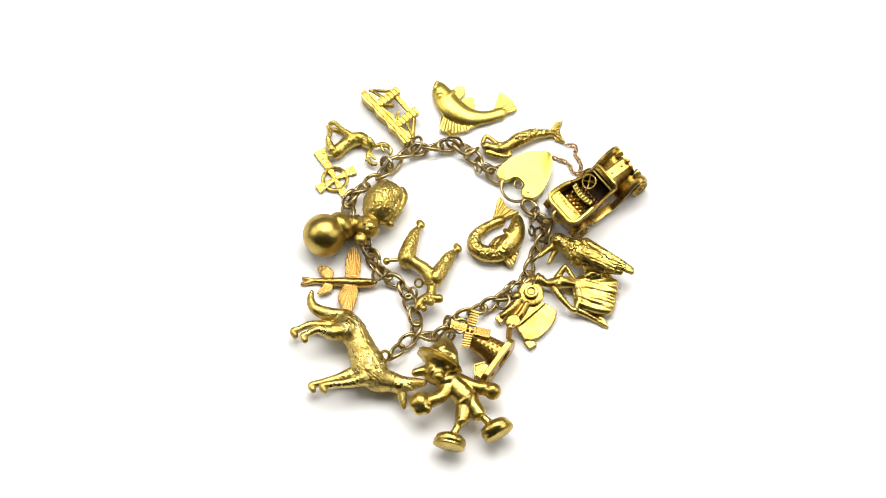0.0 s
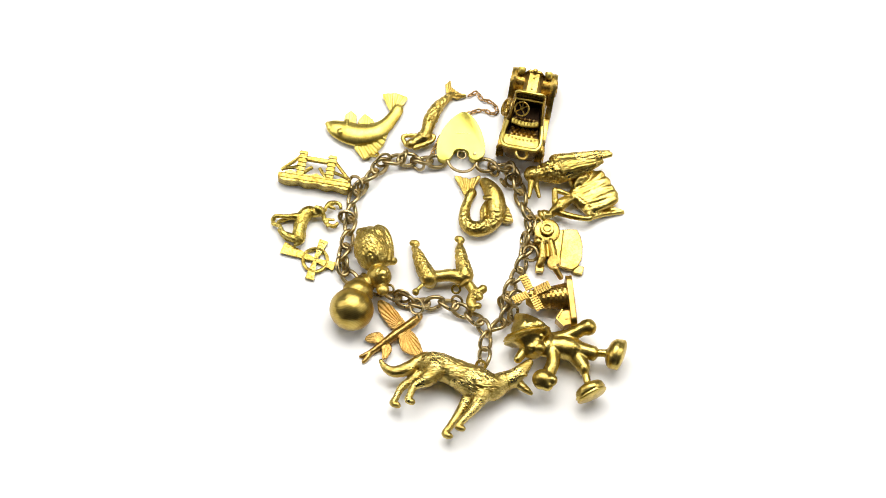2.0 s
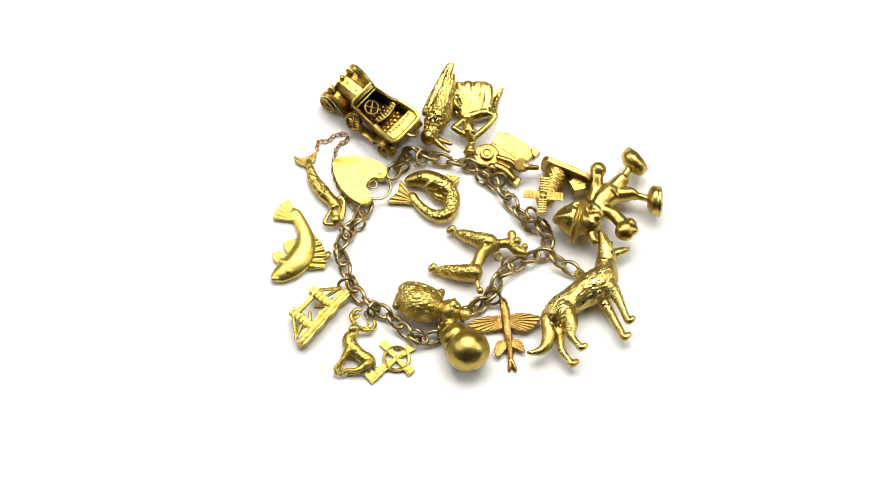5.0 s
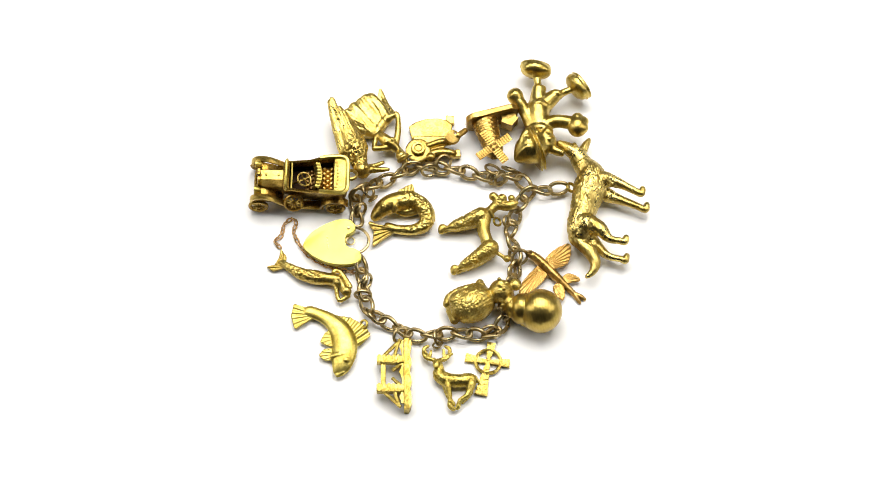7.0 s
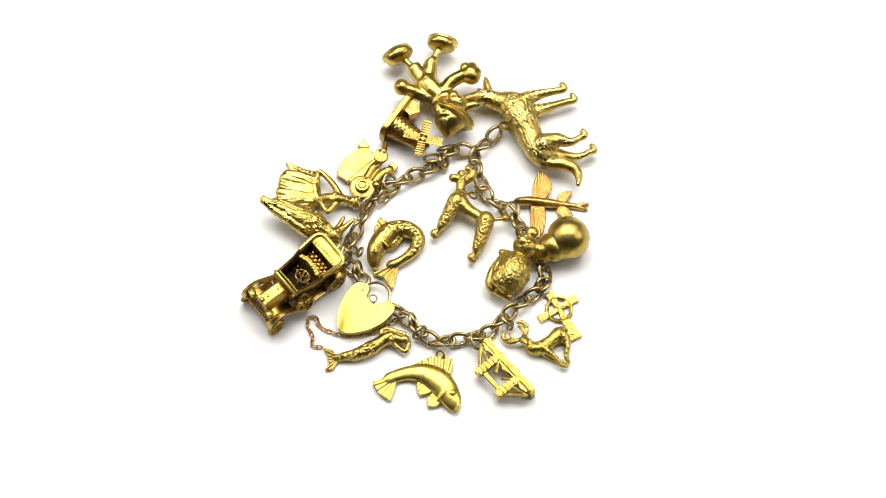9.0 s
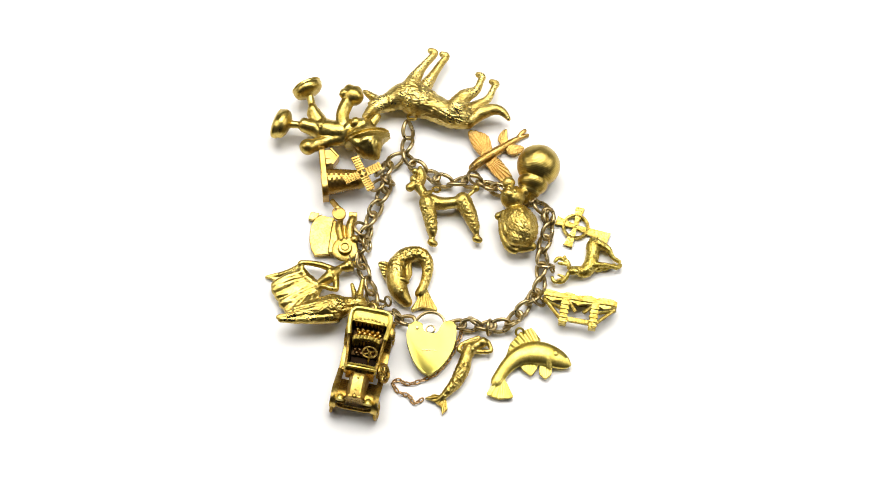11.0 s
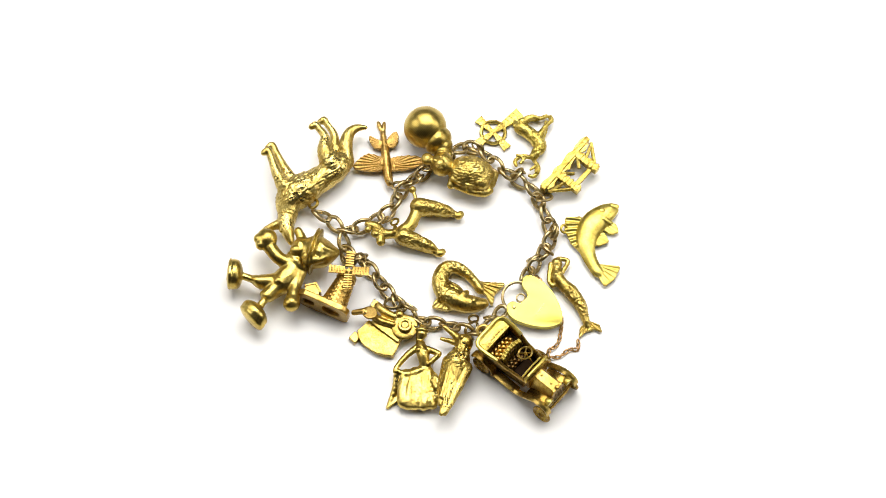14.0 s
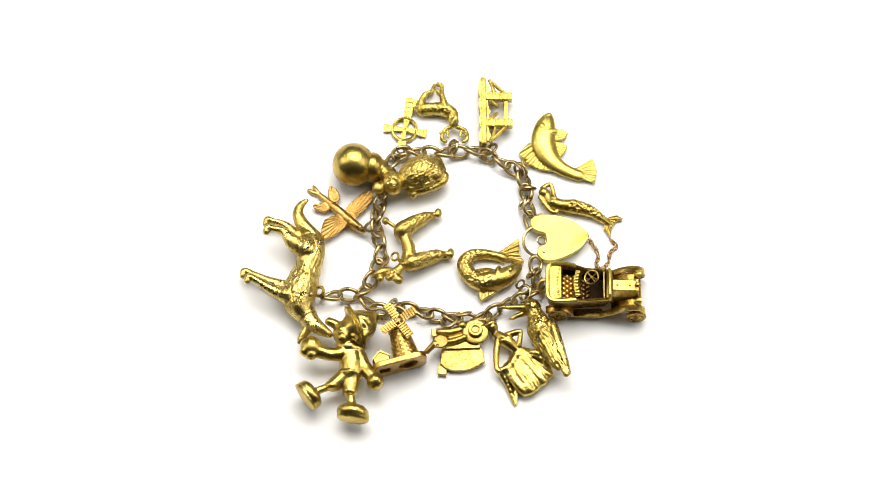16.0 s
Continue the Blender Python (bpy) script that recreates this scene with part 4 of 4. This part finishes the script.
def kneeling_lady():
    c = Cast(0.2, 0.22)
    c.limb((12.18, 1.26, 4.4, 0.8), (14.38, 0.65, 4.8, 1.6), k=0.4)
    c.ball((15.57, 0.7, 4.8), (0.8, 2.1, 1.9), k=0.3)
    c.ball((16.56, 0.88, 4.4), 0.8, k=0.3)
    c.limb((11.2, 0.6, 4.6, 1.1), (9.6, 0.3, 4.8, 1.5), (7.2, -0.7, 5.2, 1.6), (4.2, -1.2, 4.9, 1.0), k=0.5)
    c.ball((8.6, 0.9, 6.2), 0.8, k=0.3).ball((8.2, -1.2, 6.2), 0.8, k=0.3)
    c.limb((9.9, 1.5, 4.8, 0.9), (6.6, 4.6, 5.2, 0.75), (2.4, 7.3, 5.0, 0.6), (1.0, 7.4, 4.8, 0.8), k=0.25)
    c.limb((9.6, -1.3, 5.0, 0.9), (8.3, -5.0, 6.0, 0.7), (7.4, -5.3, 6.0, 0.6), (4.4, -2.6, 5.6, 0.6), k=0.25)
    c.limb((1.2, 7.2, 4.6, 0.7), (0.6, 3.6, 4.8, 0.6), (2.6, -1.2, 5.0, 0.8), k=0.3)
    c.sheet([(4.4, -1.8), (1.4, -5.6), (-5.0, -7.4), (-8.8, -6.2), (-9.6, -1.0), (-9.6, 3.9), (-3.0, 5.3), (0.8, 6.4)], 3.0, 3.8, 2.0, k=0.5)
    for (ax, ay), (bx, by), r in (((3.4, -2.4), (-6.0, -7.2), 1.0), ((3.4, -1.9), (-8.8, -5.4), 0.9), ((3.2, -1.4), (-9.4, -2.6), 1.1), ((2.8, -0.4), (-9.7, 0.3), 0.9), ((2.0, 1.6), (-9.7, 2.6), 1.1), ((1.2, 4.4), (-9.2, 4.5), 0.8)):
        c.limb((ax, ay, 4.3, 0.5), ((ax + bx) / 2, (ay + by) / 2 + 0.5, 4.2, r * 0.9), (bx, by, 3.8, r), k=1.3)
    c.limb((0.9, 7.0, 4.0, 0.8), (-4.2, 7.2, 2.6, 0.7), (-10.2, 8.8, 1.6, 0.35), k=0.4)
    c.sheet([(0.8, 6.4), (-6.0, 4.2), (-10.4, 8.7), (-4.0, 7.4)], 1.8, 2.2, 0.8, k=0.4)
    c.limb((0.4, -4.8, 5.4, 0.8), (-1.6, -6.4, 5.6, 1.1), (-2.6, -7.6, 5.2, 0.9), k=0.3).limb((-1.0, -4.6, 5.6, 0.6), (-3.2, -6.0, 5.6, 0.9), k=0.3)
    c.tool("grain", 0.7, 0.07).tool("hair", 1.4, 0.2, 9.0, 0, zones=[(-4, -1, 5, 7.0)])
    charm("lady_charm", pose(0.04540, -0.01459, 0, 0, 0, 166.8), "gold figure charm of a seated lady in a wide pleated skirt", "figure charm", c.skin("lady_charm", gold_figure))


kneeling_lady()


def hat_lady():
    c = Cast(0.2, 0.15)
    c.sheet([(-3.0, 5.8), (-2.4, -6.6), (-7.0, -7.7), (-8.6, -5.6), (-9.7, -2.6), (-10.1, 2.0), (-9.4, 4.6), (-7.9, 6.3)], 2.6, 3.4, 1.4, rise=(0.08, 0), k=0.3)
    c.sheet([(-3.3, 5.0), (-2.7, -6.0), (0.6, -6.6), (3.6, -4.6), (4.4, -1.6), (2.0, 3.2)], 3.6, 4.4, 1.8, rise=(0.05, 0), k=0.25)
    c.limb((3.4, -0.6, 4.8, 1.2), (2.4, 3.2, 4.6, 1.3), (2.6, 6.6, 4.0, 1.2), k=0.2)
    c.limb((0.6, -1.4, 5.4, 0.9), (-0.8, 2.2, 5.2, 1.0), (-1.2, 5.6, 4.6, 0.9), k=0.2)
    hat = (2.4, -4.7)
    c.ball((*hat, 5.6), (4.1, 4.0, 0.55), k=0.15)
    c.sheet([(hat[0] + 2.1 * math.cos(k * 0.45), hat[1] + 2.1 * math.sin(k * 0.45)) for k in range(14)], 6.7, 6.7, 2.2, k=0.1)
    c.sheet([(hat[0] + 1.4 * math.cos(k * 0.45), hat[1] + 1.4 * math.sin(k * 0.45)) for k in range(14)], 8.0, 8.0, 0.9, k=0.1, cut=True)
    c.ball((4.6, -0.6, 5.4), (1.3, 1.4, 1.2), k=0.2)
    c.sheet([(3.6, 9.2), (3.9, 6.6), (1.5, 6.4), (1.2, 8.9)], 3.4, 3.4, 1.6, k=0.15)
    c.sheet([(-8.6, 6.9), (-8.9, 4.4), (-11.4, 4.6), (-11.2, 7.0)], 2.4, 2.4, 1.6, k=0.15)
    for x, y in ((-6.0, 3.2), (-6.6, 2.4), (-6.2, 1.6), (-5.2, -4.6), (-5.8, -5.2), (-5.4, -3.8)):
        c.limb((x - 0.5, y - 0.7, 3.9, 0.12), (x + 0.5, y + 0.7, 4.0, 0.12), k=0.1, cut=True)
    for y in (7.0, 7.6, 8.2):
        c.limb((1.6, y, 4.4, 0.1), (3.6, y + 0.2, 4.4, 0.1), k=0.1, cut=True)
    c.tool("grain", 1.6, 0.1)
    charm("hat_lady_charm", pose(0.02641, -0.02188, 0, 0, 0, 132.5), "rosy gold figure charm in a flared skirt and round hat", "figure charm", c.skin("hat_lady_charm", gold_warm))


hat_lady()


def windmill():
    thing = charm("windmill_charm", pose(0.01583, -0.03835, 0, 0, 0, 58.5), "rose gold windmill charm lying over, on a pierced base plate", "windmill charm")
    m = pose(*[v * MM for v in (-1.7, -4.08, 5.6)], -90, 0, 0) @ Matrix.Scale(1.18, 4)
    c = Cast(0.22)
    c.sheet([(math.copysign(4.9, math.cos(a)) + 2.3 * math.cos(a), math.copysign(1.9, math.sin(a)) + 2.3 * math.sin(a)) for a in [k * math.tau / 24 + 0.01 for k in range(24)]], 0, 0, 1.2)
    c.sheet([(2.3 + 2.9 * math.cos(k * 0.3142), 2.9 * math.sin(k * 0.3142)) for k in range(20)], 0, 0, 3, k=0.1, cut=True)
    c.sheet([(-6.0, -1.8), (-2.4, -1.8), (-2.4, 1.8), (-6.0, 1.8)], 0, 0, 3, k=0.1, cut=True)
    part("base_plate", c.skin("base_plate", gold_brown, False), None, thing).matrix_basis = m
    tower = lathe(bmesh.new(), [(2.9, 0.3), (3.7, 0.3), (3.3, 3.0), (2.8, 6.6), (2.5, 9.0), (2.9, 9.2), (2.6, 10.6), (1.4, 12.0), (1.1, 11.4), (1.9, 9), (2.3, 4)], Matrix(), 24)
    for i in range(13):
        for k in range(15):
            a = (k + 0.5 * (i % 2)) * math.tau / 15
            r = 3.7 - 0.135 * (i * 0.66 + 0.7)
            box(tower, (r - 0.15, -0.57 * r / 3, 0.5 + i * 0.66), (r + 0.1, 0.57 * r / 3, 1.06 + i * 0.66), pose(0, 0, 0, 0, 0, math.degrees(a)), 0)
    part("tower", tower, gold_brown, thing, "brick-patterned tower").matrix_basis = m @ pose(2.3 * MM, 0, 0)
    cottage = bmesh.new()
    prism(cottage, [(-2.0, 0), (-2.0, 2.2), (0, 3.6), (2.0, 2.2), (2.0, 0)], -1.7, 1.7, pose(0, 0, 0.4, 90, 0, 0))
    prism(cottage, [(-2.4, 2.0), (0, 3.8), (2.4, 2.0), (2.4, 2.4), (0, 4.3), (-2.4, 2.4)], -2.0, 2.0, pose(0, 0, 0.4, 90, 0, 0))
    box(cottage, (-0.5, -1.95, 1.0), (0.5, -1.7, 2.2), bevel=0.05)
    part("cottage", cottage, gold_brown, thing, smooth=False).matrix_basis = m @ pose(-4.4 * MM, 0, 0)
    hub = Vector((1.39, 8.51, 10.4))
    part("axle", tube(bmesh.new(), [hub + Vector((0, 0.6, -3.6)), hub + Vector((0, 0, 0.5))], 0.6), gold_brown, thing)
    slat = link_mesh("slat", box(box(bmesh.new(), (1.0, -1.3, -0.15), (1.8, 1.3, 0.1), bevel=0), (1.1, -1.35, 0.0), (1.55, 1.35, 0.5), bevel=0.08), gold_brown, False)
    for turn in (20, 110, 200, 290):
        arm = bmesh.new()
        box(arm, (0.3, -0.28, -0.1), (5.4, 0.28, 0.35), bevel=0.08)
        sail = part("sail", arm, gold_brown, thing)
        sail.matrix_basis = pose(*(hub * MM), 6, -4, turn) @ Matrix.Diagonal((1.2, 1.0, 1.1, 1))
        for k in range(6):
            part("slat", slat, None, sail).matrix_basis = pose(0.72 * k * MM, 0, 0)
    tag = Cast(0.2)
    o = (12.79, -0.31)
    tag.sheet([(o[0] + 2.2 * math.cos(k * 0.3142), o[1] + 2.0 * math.sin(k * 0.3142)) for k in range(20)], 6, 6, 0.8, rise=(0.1, -0.25))
    tag.limb((o[0] - 2.0, o[1] - 0.2, 5.8, 0.8), (8.03, -1.99, 5, 0.7), k=0.3)
    tag.ball((11.56, -1.36, 6), (0.6, 0.6, 2), k=0.1, cut=True)
    part("tag", tag.skin("tag", gold_brown, False), None, thing)
    ring_on(thing, (1.66, 16.13, 5), 1.5, 0.4, 60, 30)


windmill()


def puppet():
    c = Cast(0.25, 0.7)
    c.limb((4.17, 0.61, 5, 2.2), (0.02, -0.36, 5, 2.6), (-4.09, -0.6, 4.8, 2.9), k=1.0)
    c.ball((8.35, 1.74, 6), (3.4, 3.6, 3.5), k=0.6)
    c.limb((10.75, 4.23, 6.4, 0.9), (12.05, 7.37, 6.6, 0.7), k=0.5)
    c.ball((10.73, -1, 6.2), (0.7, 6.0, 5.6), -64, k=1.0)
    c.limb((10.68, -1.55, 6.4, 4.2), (11.49, -2.95, 6.5, 3.4), (12.5, -4.51, 6.6, 2), (15.23, -6.53, 6.8, 0.1), k=1.2)
    c.limb((13.51, -0.69, 9, 0.4), (12.44, -3.28, 10.2, 0.5), (14.18, -6.05, 8, 0.4), k=0.6).limb((5.41, -2.24, 9.4, 0.4), (7.99, -4.61, 10, 0.5), (13.2, -6.46, 7.6, 0.4), k=0.6)
    c.ball((8.62, 3.34, 9.2), 0.35, k=0.2).ball((6.04, 2.83, 9), (1.1, 1.1, 0.8), k=0.5).ball((6.82, -0.9, 9), 0.7, k=0.2)
    c.limb((13.99, 0.43, 8.6, 0.5), (11.12, -2.99, 10.6, 0.5), (8.54, -4.93, 9.6, 0.5), k=0.25)
    c.limb((4.6, 3.13, 6.6, 0.9), (3.76, 0.56, 7.2, 1), (3.49, -1.97, 6.2, 0.9), k=0.4)
    c.limb((3.19, 0.54, 5.6, 1.5), (0.99, 5.07, 6.8, 1.3), (1.56, 10.47, 7.6, 1.4), k=0.6).ball((2.78, 12.53, 7.6), (2.9, 2.6, 2.5), k=0.4)
    c.ball((3.5, 14.18, 8), 1.2, k=0.4).ball((1.21, 14.21, 8), 1.2, k=0.4).ball((0.1, 12.34, 8.2), 1.2, k=0.4)
    c.limb((2.35, -2.38, 5.2, 1.5), (-2.31, -4.81, 5.8, 1.2), (-5.86, -7.53, 6.6, 1.4), k=0.6).ball((-7.4, -8.33, 6.8), (2.1, 2.0, 2.0), k=0.5)
    c.limb((-5.32, 1.12, 4.8, 2.3), (-8.34, 4.16, 5.4, 1.7), k=0.6).ball((-9.22, 5.18, 5.6), (1.0, 1.7, 1.7), k=0.2).limb((-8.76, 4.85, 5.4, 0.55), (-11.11, 9.7, 6, 0.5), k=0.25)
    c.limb((-5.67, -0.69, 5, 2.3), (-10.05, -0.6, 5.6, 1.7), k=0.6).ball((-10.81, -0.46, 5.6), (1.0, 1.7, 1.7), k=0.2).limb((-10.06, -0.42, 5.6, 0.55), (-15.78, -1.65, 6, 0.5), k=0.25)
    c.ball((-12.37, 11.95, 6), (4.2, 1.7, 3.7), 40, k=0.5).ball((-13.04, 12.99, 5.6), (4.2, 0.9, 3.7), 40, k=0.3)
    c.ball((-17.65, -1.76, 6), (2.1, 4.4, 3.3), -6, k=0.5).ball((-18.94, -2.01, 5.4), (1.2, 4.4, 3.3), -6, k=0.3)
    c.limb((3.02, -1.63, 6.4, 0.3), (-0.84, -1.51, 7.6, 0.3), (-5.55, 0, 7.8, 0.3), k=0.15).limb((-4.49, 2.23, 6.6, 0.3), (-4.84, -0.32, 8, 0.3), (-4.22, -2.77, 6.6, 0.3), k=0.15)
    c.tool("grain", 2.4, 0.14).tool("grain", 0.9, 0.06)
    charm("puppet_charm", pose(0.00622, -0.05175, 0, 0, 0, 130.0), "gold jointed toy puppet figure charm in a peaked hat", "figure charm", c.skin("puppet_charm", gold_figure))


puppet()


def hound():
    thing = charm("hound_charm", pose(-0.02625, -0.04255, 0, 0, 0, -31.3), "large gold shaggy hound charm lying on its side", "dog charm")
    c = Cast(0.2, 0.25)
    c.limb((-9.4, 7.6, 5.6, 3.4), (-6.6, 6.6, 5.6, 3.9), (-1.4, 4.0, 5.6, 3.8), (4.6, 0.1, 5.6, 4.9), (9.2, -2.0, 5.6, 3.9), (13.6, -0.4, 5.4, 2.6), (17.2, 0.5, 5.8, 2.3), k=1.0)
    c.limb((16.8, 0.6, 6, 2.1), (19.6, 2.4, 6.6, 1.8), (22.6, 5.0, 6.6, 0.8), k=0.5)
    c.limb((17.0, -0.2, 5.4, 1.6), (19.6, -2.8, 5.4, 1.1), (21.8, -5.0, 5.2, 0.45), k=0.3)
    c.limb((18.6, 0.4, 7.8, 0.7), (20.6, 0.6, 7.4, 0.5), k=0.3)
    c.limb((-10.6, 9.6, 5.6, 2.0), (-13.8, 8.0, 5.8, 1.7), (-16.8, 6.4, 6.0, 1.8), (-20.6, 5.9, 6.0, 1.4), (-23.2, 7.4, 6.0, 0.9), (-24.6, 10.0, 6.0, 0.35), k=0.5)
    c.limb((-7.2, 5.6, 7.6, 3.3), (-10.4, 1.8, 8.6, 2.2), (-14.8, -0.3, 9.0, 1.0), (-16.6, -3.4, 9.2, 0.7), (-17.3, -4.9, 9.2, 0.7), (-15.9, -5.8, 9.2, 0.6), k=0.6)
    c.limb((-10.4, 5.4, 4.0, 2.8), (-14.6, 3.4, 4.2, 1.6), (-18.8, 1.0, 4.4, 0.9), (-21.0, -2.6, 4.6, 0.65), (-21.9, -4.0, 4.6, 0.7), (-20.4, -5.0, 4.6, 0.55), k=0.6)
    c.limb((6.2, -5.0, 7.6, 2.5), (3.2, -9.2, 8.4, 1.3), (-0.6, -12.9, 9.0, 0.85), (-2.6, -15.0, 9.2, 0.7), (-1.0, -16.0, 9.2, 0.6), k=0.6)
    c.limb((2.2, -4.6, 4.0, 2.3), (-1.2, -9.0, 4.2, 1.2), (-4.4, -13.0, 4.6, 0.85), (-6.6, -15.6, 4.6, 0.7), (-5.0, -16.6, 4.6, 0.6), k=0.6)
    c.ball((-8.0, 6.0, 7.6), (3.4, 2.8, 1.8), 40, k=0.4)
    c.tool("hair", 0.5, 0.36, 6.0, -32, zones=[(-5, 5, 5, 9.5), (5, -2, 5, 8.5)]).tool("hair", 1.2, 0.18, 6.0, -40, zones=[(-5, 5, 5, 9.5), (5, -2, 5, 8.5)]).tool("hair", 0.9, 0.1, 6.0, 50)
    part("body", c.skin("body", gold_fur), None, thing)
    way = Vector((18.05, 0.45, 5.6)) - Vector((10.61, -1.31, 5.2))
    turn = math.degrees(math.atan2(way.y, way.x))
    for at, R in (((13.3, -0.5, 5.3), 3.0), ((14.5, -0.2, 5.4), 2.85)):
        band = bmesh.new()
        m = pose(*at, 0, 0, turn) @ pose(0, 0, 0, 0, 90, 0)
        tube(band, [m @ Vector(p) for p in circle(R, 30)], 0.42, True)
        part("collar", band, gold_plain, thing)
    ring_on(thing, (7.0, 5.7, 5.2), 1.5, 0.5, 30, 0, gold_plain)


hound()


# ---- what turns ----
def motions():
    for ob in CHARMS:
        start = ob.matrix_basis.copy()
        rows = []
        for i in range(33):
            t = 0.5 * i
            rows.append((t, pose(0, 0, 0, 0, 0, 20.026 * t) @ start))
        walk(ob, rows)


motions()
